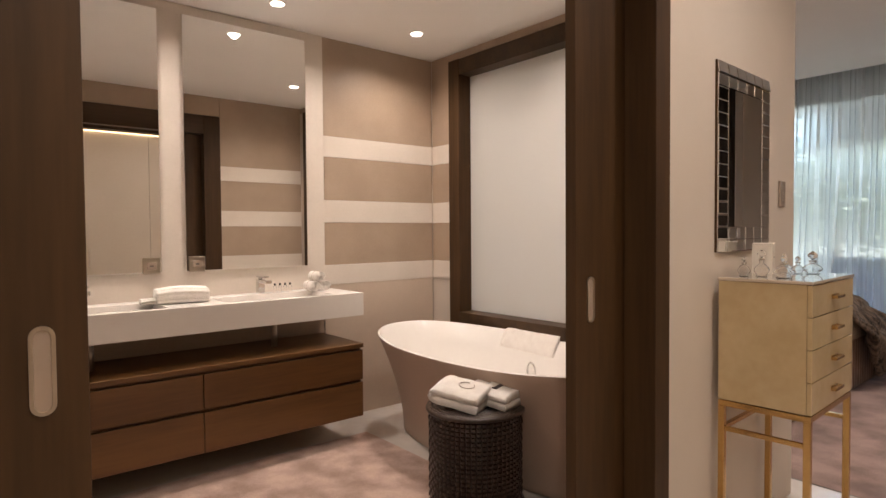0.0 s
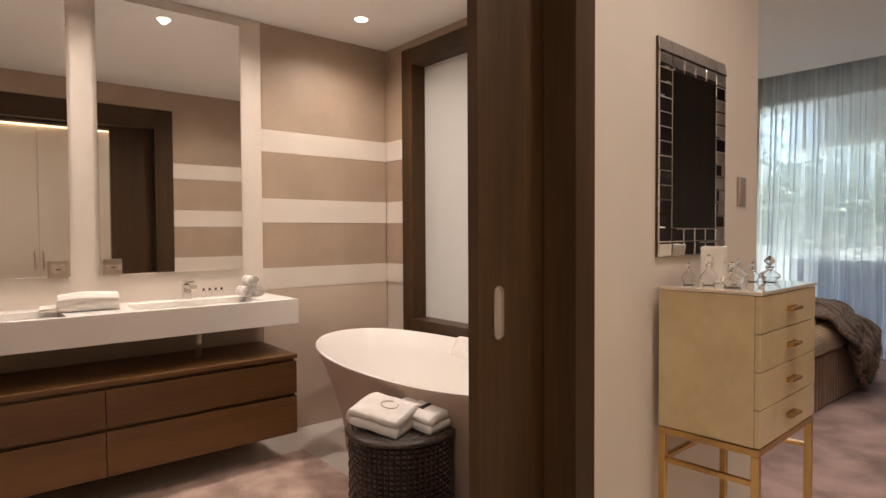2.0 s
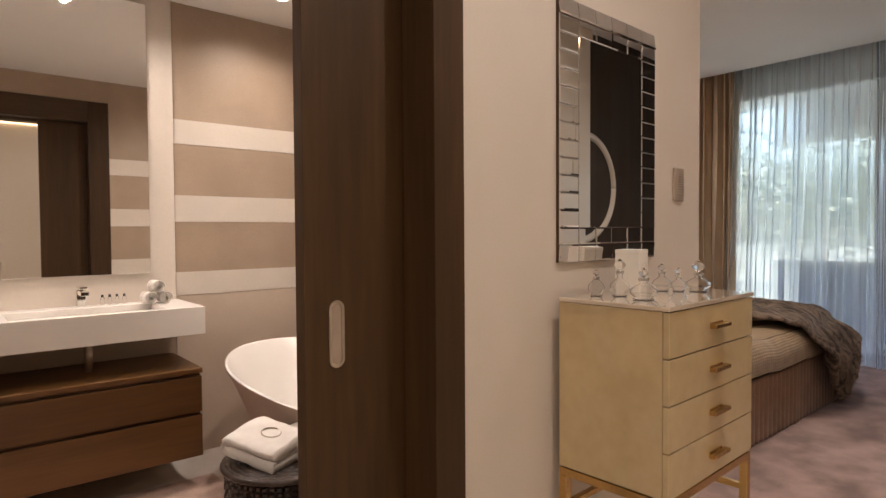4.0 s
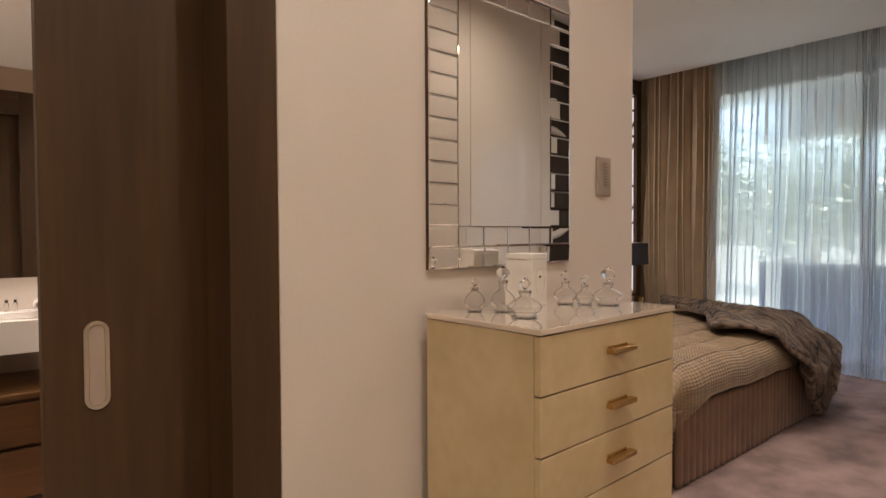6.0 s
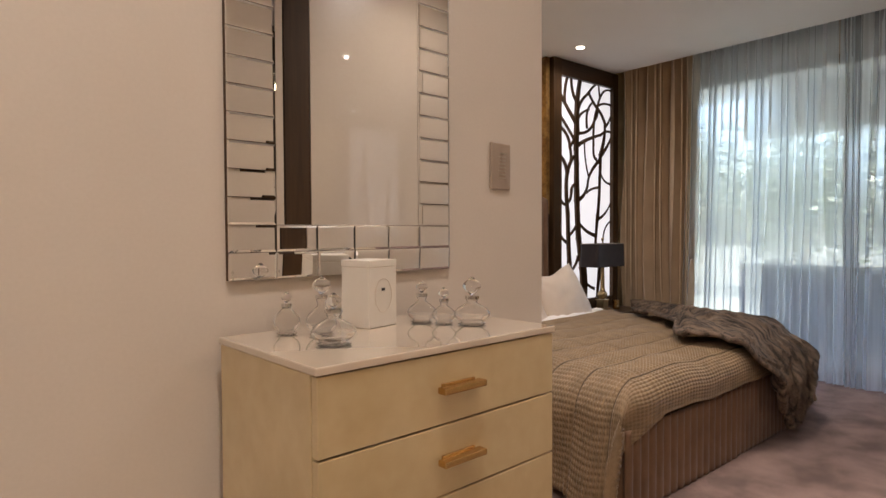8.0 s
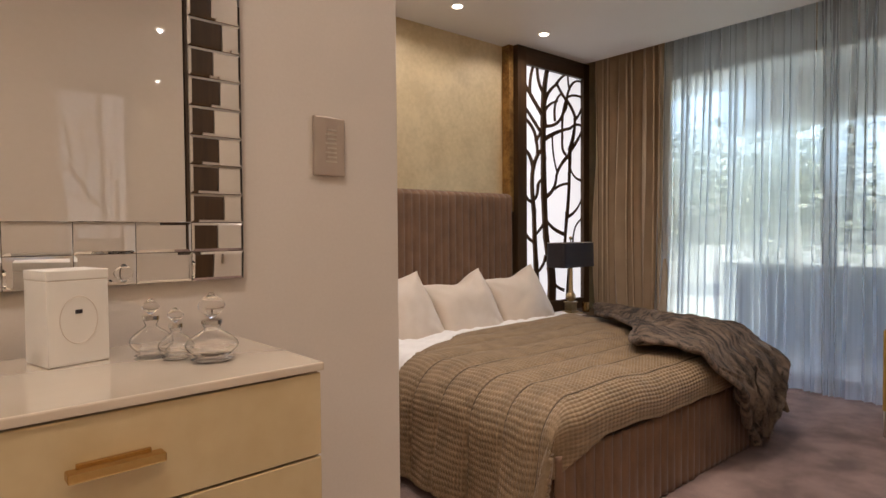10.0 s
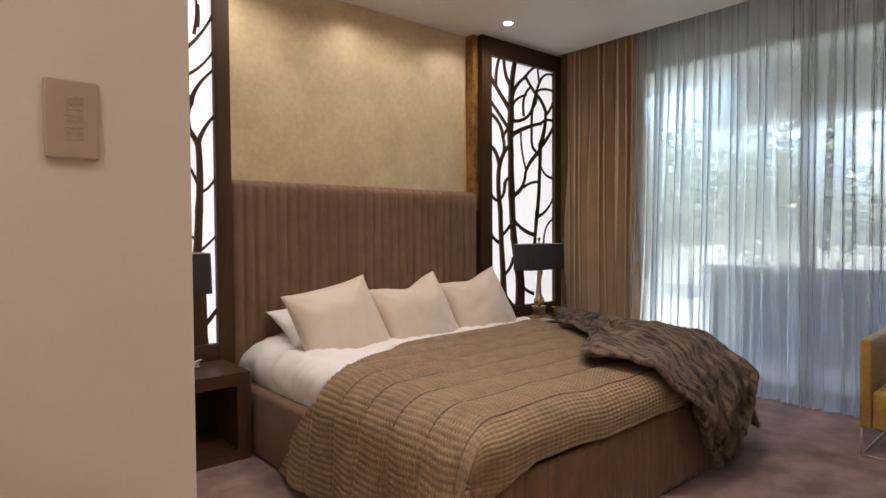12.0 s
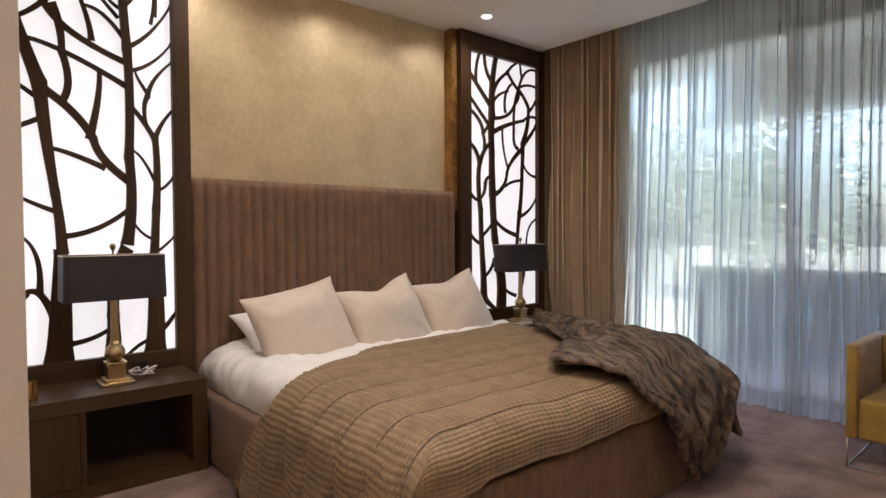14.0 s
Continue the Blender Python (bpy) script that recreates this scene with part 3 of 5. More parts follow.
for name, run, material, label in (("outer_shell", prof[:SPLIT + 1], "bath_outer", "matt sand-beige outer shell"), ("inner_shell", prof[SPLIT:], "solid_white", "white inside and rim")):
    bm = bmesh.new()
    rings = [tub_ring(rx, ry, z, N, bm, lift=lift) for rx, ry, z, lift in run]
    for p, q in zip(rings, rings[1:]):
        for i in range(N):
            bm.faces.new((p[i], p[(i + 1) % N], q[(i + 1) % N], q[i]))
    bm.faces.new(rings[0][::-1] if name == "outer_shell" else rings[-1])
    part(name, bm, material, bath, label, smooth=True)
# black disc put in as the shadow under the bath's foot
part("shadow_plinth", lathe([(1, 0), (1, 0.008)], 48), "black", bath).scale = (BX - 0.03, BY - 0.03, 1)
# towel over the rim
drape_towel = thing("bath_towel", pose(TX, TY, 0), "white towel hung over the bath rim", "towel")
def hang(u, v):
    y = 0.36 - 0.42 * v
    xr = RX * (1 - (abs(y) / RY) ** 2.3) ** (1 / 2.3)
    prof = [(xr - 0.115, 0.34), (xr - 0.055, 0.54), (xr - 0.02, 0.613), (xr, 0.616), (xr + 0.012, 0.60), (xr + 0.010, 0.50)]
    k = u * 4.999
    i, f = int(k), k - int(k)
    (x0, z0), (x1, z1) = prof[i], prof[i + 1]
    return Vector((x0 + (x1 - x0) * f, y + 0.006 * math.sin(9 * u), z0 + (z1 - z0) * f + 0.003 * noise.noise((u * 6, v * 9, 1))))
part("cloth", sheet(hang, 30, 24), "terry", drape_towel, smooth=True, thick=0.012)
handle = thing("bath_filler", pose(TX, TY - 0.05, 0.09), "small looped chrome handle on the bath", "tap")
part("loop", tube([(RX - 0.125, 0.12 + 0.03 * math.cos(a), 0.31 + 0.05 * math.sin(a)) for a in [2 * math.pi * i / 20 for i in range(21)]], 0.006, 8), "chrome", handle, smooth=True)

# wicker stool
stool = thing("wicker_stool", pose(1.818, 1.962, 0), "round dark brown woven wicker stool", "stool")
R, HT = 0.214, 0.452
part("core", lathe([(R - 0.018, 0.0), (R - 0.012, 0.02), (R - 0.012, HT - 0.02), (R - 0.03, HT - 0.012)], 48), "black", stool, smooth=True)
bm = bmesh.new()
rnd = random.Random(5)
cols, rows = 56, 21
for c in range(cols):
    for r in range(rows):
        a = 2 * math.pi * (c + 0.5 * 0) / cols
        z = 0.012 + (HT - 0.04) * (r + 0.5) / rows
        over = (c + r) % 2
        rr = R - 0.004 + (0.004 if over else -0.001) + rnd.uniform(-0.001, 0.001)
        hw, hh = (0.0105, 0.0085)
        d, e = Vector((math.cos(a), math.sin(a), 0)), Vector((-math.sin(a), math.cos(a), 0))
        q = [d * (rr - 0.008) + e * sx * hw + Vector((0, 0, z + sz * hh)) for sx, sz in ((-1, -1), (1, -1), (1, 1), (-1, 1))]
        t = [d * rr + e * sx * hw * 0.55 + Vector((0, 0, z + sz * hh * 0.6)) for sx, sz in ((-1, -1), (1, -1), (1, 1), (-1, 1))]
        Q, T = [bm.verts.new(p) for p in q], [bm.verts.new(p) for p in t]
        bm.faces.new(T)
        for i in range(4):
            bm.faces.new((Q[i], Q[(i + 1) % 4], T[(i + 1) % 4], T[i]))
tagged(part("weave", bm, "wicker", stool), kind="stuff")
bm = bmesh.new()
for k in range(9):
    r = R - 0.010 - 0.021 * k
    tube([((r) * math.cos(a), r * math.sin(a), HT - 0.012 + 0.002 * math.sin(24 * a + k * 3)) for a in [2 * math.pi * i / 72 for i in range(73)]], 0.0115, 6, bm)
part("seat", bm, "wicker", stool, smooth=True)
for z in (0.012, HT - 0.014):
    part("band", tube([((R + 0.001) * math.cos(a), (R + 0.001) * math.sin(a), z + 0.002 * math.sin(40 * a)) for a in [2 * math.pi * i / 90 for i in range(91)]], 0.011, 8), "wicker", stool, smooth=True)
def doubled_towel(w, d, h, label, m, seed):
    """A thick towel folded over, its round folds and open ends showing at the sides."""
    t = thing("doubled_towel", m, label, "towel", group="towels on the wicker stool")
    for k, (z0, hh, dd) in enumerate(((0.0, h, d),)):
        r = hh / 4
        def f(u, v, z0=z0, hh=hh, dd=dd, r=r, k=k):
            x = (v - 0.5) * w * (1 - 0.03 * k)
            if u < 0.42:
                y, z = -dd / 2 + (dd - r) * u / 0.42, r
            elif u > 0.58:
                y, z = -dd / 2 + (dd - r) * (1 - u) / 0.42, 3 * r
            else:
                a = -math.pi / 2 + math.pi * (u - 0.42) / 0.16
                y, z = dd / 2 - r + r * math.cos(a), 2 * r + r * math.sin(a)
            side = abs(2 * v - 1)
            z = z0 + z + 0.012 * noise.noise((x * 11, y * 11, seed + k)) * (z0 + z) / h - 0.010 * side ** 6 * (1 if u > 0.5 else -1)
            return Vector((x + 0.005 * noise.noise((y * 16, z * 20, seed)), y, z))
        part("layer", sheet(f, 60, 28), "terry", t, smooth=True, thick=r * 1.85)
        t.children[-1].modifiers[0].offset = 0
    return t


t1 = doubled_towel(0.17, 0.225, 0.088, "thick folded white towel with a thin cord on the wicker stool", pose(1.748, 1.975, HT + 0.012, 8, -8, 22), 3)
t2 = doubled_towel(0.20, 0.225, 0.078, "thick folded white towel with a dark band on the wicker stool", pose(1.915, 1.915, HT + 0.008, 5, -6, 10), 8)
part("ribbon", tube([(0.030 * math.cos(a), -0.02 + 0.036 * math.sin(a), 0.0915) for a in [2 * math.pi * i / 16 for i in range(15)]], 0.002, 6), "plate", t1, "thin grey cord")
part("label_band", box(-0.06, -0.035, 0.072, 0.055, 0.028, 0.0845, bev=0.001), "shade", t2, "dark paper band")
part("label_card", box(-0.06, -0.018, 0.0848, 0.048, 0.024, 0.0856), "white_card", t2)


# ---- recessed downlights ----
def downlight(x, y, z, watts, colour=WARM, cone=160):
    d = thing("recessed_downlight", pose(x, y, z), "small round recessed ceiling downlight, lit", "downlight", group="ceiling downlights")
    part("trim", lathe([(0.032, -0.004), (0.045, -0.004), (0.047, -0.001), (0.047, 0.0)], 32), "white_plastic", d, smooth=False)
    part("lens", lathe([(0.036, -0.007), (0.036, -0.0045)], 32), "lamp_glow", d, "glowing lens")
    spot_lamp(x, y, z, watts, colour, cone)


# the last one, at x = -0.4, is unseen and added as fill
for x, y, watts in ((0.50, 3.10, 18), (1.41, 3.10, 18), (2.31, 3.02, 17), (2.31, 2.08, 24), (-0.4, 2.1, 10)):
    downlight(x, y, BATH_CEIL, watts, WARM, 152)


# ---- corridor: chest, mirror, switch ----
chest = thing("chest_of_drawers", pose(2.143, 0.700, 0, 0, 0, 2.4), "ivory lacquered chest with four drawers on a brass stand", "chest of drawers")
CX0, CX1, CY0, CY1, CZ0, CZ1 = 0.0, 0.481, 0.0, 0.300, 0.622, 1.052
part("body", box(CX0, CY0 + 0.016, CZ0, CX1, CY1, CZ1, bev=0.002), "lacquer", chest)
part("glass_top", box(CX0 - 0.003, CY0 - 0.003, CZ1 + 0.001, CX1 + 0.003, CY1, CZ1 + 0.012, bev=0.002), M["lacquer_glass"], chest, "glossy back-painted glass top")
dh = (CZ1 - CZ0) / 4
for k in range(4):
    z0 = CZ0 + k * dh
    d = part("drawer", box(CX0 + 0.001, CY0, z0 + 0.0015, CX1 - 0.001, CY0 + 0.015, z0 + dh - 0.0015, bev=0.0015), "lacquer", chest)
    hz, hx = z0 + dh * 0.52, (CX0 + CX1) / 2 + 0.002
    pull = box(hx - 0.044, CY0 - 0.022, hz - 0.006, hx + 0.044, CY0 - 0.004, hz + 0.004, bev=0.002)
    part("handle", pull, "brass", d, "slim brass bar handle")
    part("handle_base", box(hx - 0.034, CY0 - 0.005, hz - 0.009, hx + 0.034, CY0 - 0.0005, hz + 0.007, bev=0.001), "brass", d)
part("apron", box(CX0, CY0 + 0.002, CZ0 - 0.024, CX1, CY1, CZ0 - 0.003, bev=0.0015), "brass", chest, "brass stand frame")
W = 0.022
for x in (CX0, CX1 - W):
    for y in (CY0 + 0.002, CY1 - W):
        part("leg", box(x, y, 0, x + W, y + W, CZ0 - 0.024, bev=0.0015), "brass", chest)
for x in (CX0 + 0.003, CX1 - W + 0.003):
    part("stretcher", box(x, CY0 + W, 0.508, x + 0.016, CY1 - W, 0.524, bev=0.001), "brass", chest)
part("stretcher", box(CX0 + W, CY1 - W + 0.003, 0.508, CX1 - W, CY1 - 0.003, 0.524, bev=0.001), "brass", chest)
part("stretcher", box(CX0 + 0.003, CY0 + W, 0.02, CX0 + 0.017, CY1 - W, 0.034, bev=0.001), "brass", chest)
part("stretcher", box(CX1 - 0.017, CY0 + W, 0.02, CX1 - 0.003, CY1 - W, 0.034, bev=0.001), "brass", chest)

TOP = CZ1 + 0.0125
FLASKS = [  # x, y, body radius, height of body, neck height, stopper radius
    (2.222, 0.950, 0.022, 0.040, 0.005, 0.009), (2.236, 0.820, 0.034, 0.036, 0.011, 0.012), (2.262, 0.905, 0.026, 0.044, 0.016, 0.015),
    (2.470, 0.905, 0.027, 0.036, 0.012, 0.011), (2.490, 0.865, 0.022, 0.030, 0.010, 0.010), (2.523, 0.825, 0.033, 0.036, 0.010, 0.017)]
for x, y, r, h, nk, s in FLASKS:
    f = thing("perfume_flask", pose(x, y, TOP), "clear glass perfume flask with a ball stopper", "perfume bottle", group="perfume flasks on the chest")
    body = [(r * 0.62, 0.0), (r * 0.8, 0.002)] + [(r * max(0.28, math.sin(0.55 + 2.35 * i / 10)), 0.004 + h * i / 10) for i in range(11)] + [(r * 0.27, h + nk * 0.5), (r * 0.36, h + nk)]
    part("flask", lathe(body, 32), "glass", f, smooth=True, thick=0.0014)
    part("collar", lathe([(r * 0.40, h + nk + 0.001), (r * 0.40, h + nk + 0.006)], 24), "chrome", f)
    part("stopper", lathe([(s * max(0.15, math.sin(math.pi * i / 10)), h + nk + 0.007 + 2 * s * i / 10) for i in range(11)], 24), "glass", f, smooth=True)
b = thing("candle_box", pose(2.380, 0.945, TOP, 0, 0, 14), "square ivory card gift box with a round emblem", "box")
part("box", box(-0.036, -0.034, 0, 0.036, 0.034, 0.106, bev=0.0012), "white_card", b)
part("lid", box(-0.0365, -0.0345, 0.1065, 0.0365, 0.0345, 0.119, bev=0.0012), "white_card", b)
part("emblem", tube([(0.022 * math.cos(a), -0.0345, 0.056 + 0.03 * math.sin(a)) for a in [2 * math.pi * i / 24 for i in range(25)]], 0.0004, 4), "cushion", b)
part("seal", box(-0.004, -0.0350, 0.064, 0.004, -0.0338, 0.069), "shade", b)
# no ribbon here: a tinted strip for the shaded gap under the lid
part("ribbon", box(-0.0355, -0.0335, 0.1055, 0.0355, 0.0335, 0.1068), "cushion", b, "thin strip coloured as the shade under the lid")
# mirror with bevelled mirror tiles
wm = thing("wall_mirror", pose(1.811, 1.013, 0, 0, 0, 2.2), "wall mirror bordered by small shiny mirror squares", "mirror")
MX0, MX1, MZ0, MZ1 = 0.339, 0.838, 1.152, 1.855
part("backing", box(MX0, -0.0095, MZ0, MX1, -0.0005, MZ1, bev=0.001), "dark_wood", wm, "dark wooden backing")
ROWS_T, COLW = 15, 0.086
rh = (MZ1 - MZ0) / ROWS_T
part("centre_glass", box(MX0 + COLW, -0.0140, MZ0 + 2 * rh, MX1 - COLW, -0.0098, MZ1 - 2 * rh, bev=0.001, seg=1), "mirror", wm)
def tile(x0, x1, z0, z1, tilt):
    """A mirror tile with a wide bevel all round, leaning a little."""
    bm = bmesh.new()
    g, b = 0.0005, 0.0045
    cx, cz = (x0 + x1) / 2, (z0 + z1) / 2
    def at(x, y, z):
        return bm.verts.new((x, y + tilt[0] * (x - cx) + tilt[1] * (z - cz), z))
    o = [at(x, -0.0105, z) for x, z in ((x0 + g, z0 + g), (x1 - g, z0 + g), (x1 - g, z1 - g), (x0 + g, z1 - g))]
    m = [at(x, -0.0128, z) for x, z in ((x0 + g, z0 + g), (x1 - g, z0 + g), (x1 - g, z1 - g), (x0 + g, z1 - g))]
    i = [at(x, -0.0140, z) for x, z in ((x0 + b, z0 + b), (x1 - b, z0 + b), (x1 - b, z1 - b), (x0 + b, z1 - b))]
    for p, q in ((o, m), (m, i)):
        for k in range(4):
            bm.faces.new((p[k], p[(k + 1) % 4], q[(k + 1) % 4], q[k]))
    bm.faces.new(i)
    part("mirror_tile", bm, "mirror", wm)
rnd = random.Random(11)
for r in range(ROWS_T):
    z0 = MZ0 + r * rh
    edge = {0: -0.06, ROWS_T - 1: 0.15}.get(r, 0.0)
    for x0, x1 in ((MX0, MX0 + COLW), (MX1 - COLW, MX1)):
        tile(x0, x1, z0, z0 + rh, (rnd.uniform(-0.006, 0.006), rnd.uniform(-0.006, 0.006) + edge))
    if r in (0, 1, ROWS_T - 2, ROWS_T - 1):
        n = 4
        w = (MX1 - MX0 - 2 * COLW) / n
        for k in range(n):
            tile(MX0 + COLW + k * w, MX0 + COLW + (k + 1) * w, z0, z0 + rh, (rnd.uniform(-0.006, 0.006), rnd.uniform(-0.006, 0.006) + edge))

sw = thing("light_switch", pose(2.823, 1.0515, 1.391, 0, 0, 2.2), "taupe metal switch plate with engraved lines", "switch")
part("plate", box(-0.034, -0.009, -0.056, 0.034, 0, 0.056, bev=0.003), "plate", sw)
for k in range(8):
    part("key", box(-0.010 + 0.004 * (k % 2), -0.0098, -0.03 + 0.0085 * k, 0.014, -0.0092, -0.027 + 0.0085 * k), "nickel", sw)
for x, watts in ((0.4, 30), (2.0, 23)):
    downlight(x, 0.25, CEIL, watts, (1.0, 0.90, 0.85))


# ---- bedroom ----
def along(pts, n):
    """A smooth run of n points through (x, z, width) knots."""
    out = []
    m = len(pts) - 1
    for k in range(n + 1):
        t = k / n * m
        i = min(int(t), m - 1)
        f = t - i
        p0, p1, p2, p3 = (pts[min(max(j, 0), m)] for j in (i - 1, i, i + 1, i + 2))
        out.append(tuple(0.5 * (2 * b + (c - a) * f + (2 * a - 5 * b + 4 * c - d) * f * f + (3 * b - a - 3 * c + d) * f ** 3) for a, b, c, d in zip(p0, p1, p2, p3)))
    return out


def tree_screen(x0, x1, fx0, fx1, far):
    """A lit panel behind a dark cut-out tree, in a deep dark frame."""
    z0, z1 = 0.575, 2.698
    w, h = x1 - x0, z1 - z0
    s = thing("tree_screen", pose(0, 0, 0), "backlit white panel behind a dark cut-out tree lattice", "decorative screen", group="lit screens beside the bed")
    part("side_frame", box(fx0, 3.56, 0, x0, 3.698, CEIL - 0.002, bev=0.002), "dark_wood", s)
    part("side_frame", box(x1, 3.56, 0, fx1, 3.698, CEIL - 0.002, bev=0.002), "dark_wood", s)
    part("head_frame", box(x0, 3.562, z1, x1, 3.698, CEIL - 0.002, bev=0.002), "dark_wood_flat", s)
    part("base_panel", box(x0, 3.562, 0, x1, 3.698, z0, bev=0.002), "dark_wood_flat", s)
    part("diffuser", box(x0, 3.60, z0, x1, 3.61, z1), "screen_glow", s, "glowing white diffuser")

    def limb(u0, v0, um, vm, u1, v1, wide0, wide1):
        """One curved limb through three places in hundredths of the panel, its width in millimetres at both ends."""
        n = 12
        bm, rows, front = bmesh.new(), [], 3.574 + 0.00045 * (len(s.children) - 5)
        p0, pm, p1 = (Vector((u / 100 * w, (1 - v / 100) * h)) for u, v in ((u0, v0), (um, vm), (u1, v1)))
        ctrl = 2 * pm - (p0 + p1) / 2
        for i in range(n + 1):
            t = -0.01 + 1.02 * i / n
            c = (1 - t) ** 2 * p0 + 2 * t * (1 - t) * ctrl + t * t * p1
            d = (2 * (1 - t) * (ctrl - p0) + 2 * t * (p1 - ctrl)).normalized()
            flare = 1 + 0.14 * (max(0, abs(2 * t - 1) - 0.7) / 0.3) ** 2
            e = Vector((-d.y, d.x)) * (wide0 + (wide1 - wide0) * t) * 0.0005 * flare
            q = []
            for y, sgn in ((3.598, 1), (front, 1), (front, -1), (3.598, -1)):
                p = c + e * sgn
                px, pz = min(max(p.x, 0.0), w), min(max(p.y, 0.0), h)
                q.append(bm.verts.new((x0 + px, y, z0 + pz)))
            rows.append(q)
        for p, q in zip(rows, rows[1:]):
            for k in range(4):
                bm.faces.new((p[k], p[(k + 1) % 4], q[(k + 1) % 4], q[k]))
        bm.faces.new(rows[0]), bm.faces.new(rows[-1][::-1])
        part("branch", bm, "dark_wood", s)

    if far:
        limb(37, 0, 34, 5, 32, 10, 34, 42)
        limb(32, 10, 31, 16, 31, 23, 48, 58)
        limb(31, 23, 30, 30, 31, 38, 58, 48)
        limb(31, 38, 31, 46, 32, 55, 48, 64)
        limb(32, 55, 33, 63, 35, 72, 58, 58)
        limb(35, 72, 39, 79, 43, 85, 58, 80)
        limb(43, 85, 45, 92, 44, 101, 90, 106)
        limb(14, 42, 12, 50, 15, 61, 29, 37)
        limb(15, 61, 16, 72, 18, 83, 37, 45)
        limb(18, 83, 19, 90, 19, 95, 45, 69)
        limb(19, 95, 27, 98, 38, 101, 53, 26)
        limb(31, 34, 21, 37, 14, 43, 29, 29)
        limb(0, 35, 9, 38, 14, 43, 21, 32)
        limb(14, 0, 10, 5, 9, 11, 19, 24)
        limb(-1, 7, 8, 11, 31, 20, 21, 34)
        limb(21, 0, 24, 6, 32, 10, 19, 29)
        limb(0, 17, 11, 21, 27, 27, 19, 24)
        limb(0, 22, 14, 26, 19, 31, 21, 24)
        limb(19, 31, 21, 34, 20, 38, 24, 21)
        limb(32, 25, 25, 28, 19, 31, 24, 21)
        limb(30, 47, 25, 48, 22, 50, 16, 26)
        limb(22, 50, 20, 54, 15, 56, 26, 19)
        limb(0, 53, 6, 56, 14, 57, 19, 26)
        limb(32, 66, 24, 69, 17, 71, 24, 19)
        limb(0, 69, 6, 72, 15, 74, 19, 29)
        limb(35, 80, 30, 84, 21, 87, 29, 21)
        limb(34, 14, 41, 9, 54, 5, 32, 24)
        limb(54, 5, 61, 2, 69, 0, 24, 19)
        limb(33, 19, 40, 15, 56, 12, 26, 19)
        limb(54, 4, 63, 8, 73, 11, 24, 29)
        limb(73, 11, 82, 14, 89, 18, 29, 32)
        limb(61, 9, 52, 14, 52, 21, 19, 24)
        limb(33, 24, 54, 22, 66, 17, 32, 24)
        limb(66, 17, 72, 14, 72, 11, 24, 26)
        limb(75, 0, 76, 3, 78, 6, 16, 24)
        limb(100, 1, 83, 3, 72, 11, 19, 26)
        limb(72, 10, 85, 8, 101, 8, 24, 21)
        limb(101, 13, 94, 17, 88, 19, 21, 26)
        limb(72, 11, 66, 18, 65, 28, 29, 26)
        limb(65, 28, 66, 33, 72, 35, 26, 32)
        limb(32, 30, 54, 26, 80, 23, 45, 26)
        limb(80, 23, 90, 21, 102, 21, 26, 24)
        limb(88, 18, 87, 24, 80, 32, 32, 53)
        limb(102, 23, 93, 28, 80, 33, 24, 42)
        limb(79, 32, 79, 38, 78, 44, 53, 42)
        limb(78, 43, 77, 52, 74, 62, 42, 48)
        limb(74, 61, 72, 67, 70, 74, 53, 37)
        limb(70, 74, 77, 82, 79, 87, 37, 64)
        limb(79, 87, 76, 93, 73, 102, 69, 37)
        limb(79, 39, 86, 44, 101, 46, 19, 26)
        limb(101, 55, 90, 60, 75, 63, 21, 34)
        limb(101, 64, 89, 68, 85, 75, 21, 24)
        limb(85, 74, 84, 80, 80, 85, 24, 37)
        limb(78, 35, 63, 40, 55, 45, 45, 32)
        limb(55, 45, 49, 51, 33, 55, 34, 45)
        limb(48, 28, 50, 36, 57, 44, 24, 26)
        limb(52, 51, 62, 49, 76, 48, 24, 26)
        limb(34, 63, 49, 68, 72, 71, 29, 40)
        limb(48, 91, 56, 94, 69, 96, 26, 32)
        limb(45, 84, 49, 88, 49, 93, 37, 26)
    else:
        limb(70, 1, 71, 11, 73, 23, 38, 42)
        limb(73, 23, 74, 36, 73, 50, 40, 42)
        limb(73, 50, 74, 61, 71, 72, 42, 56)
        limb(71, 73, 64, 80, 62, 90, 62, 52)
        limb(62, 90, 62, 96, 61, 102, 52, 86)
        limb(6, 0, 6, 7, 9.5, 14, 30, 42)
        limb(9, 13, 16, 23, 25, 34, 40, 62)
        limb(25, 34, 28, 47, 32, 60, 62, 38)
        limb(32, 60, 34, 67, 35, 74, 38, 51)
        limb(34, 73, 34, 83, 32, 100, 54, 117)
        limb(89, 44, 90, 53, 89, 63, 29, 38)
        limb(89, 63, 88, 71, 87, 76, 38, 47)
        limb(87, 75, 88, 87, 87, 100, 59, 99)
        limb(75, 37, 83, 41, 89, 45, 20, 27)
        limb(100, 37, 93, 41, 89, 45, 13, 27)
        limb(27, 13, 39, 20, 71, 26, 33, 27)
        limb(46, 11, 51, 17, 53, 22, 16, 29)
        limb(48, 14, 59, 15, 71, 20, 13, 20)
        limb(13, 20, 23, 17, 32, 13, 18, 29)
        limb(32, 15, 36, 20, 37, 26, 42, 29)
        limb(37, 26, 40, 33, 36, 38, 31, 36)
        limb(17, 24, 39, 26, 72, 32, 18, 27)
        limb(26, 35, 42, 40, 53, 46, 40, 38)
        limb(53, 46, 59, 51, 73, 56, 36, 42)
        limb(57, 29, 56, 36, 51, 46, 20, 38)
        limb(28, 49, 40, 50, 59, 53, 18, 29)
        limb(34, 70, 54, 68, 73, 63, 29, 22)
        limb(11, 45, 17, 44, 26, 42, 22, 25)
        limb(11, 60, 20, 62, 32, 64, 13, 25)
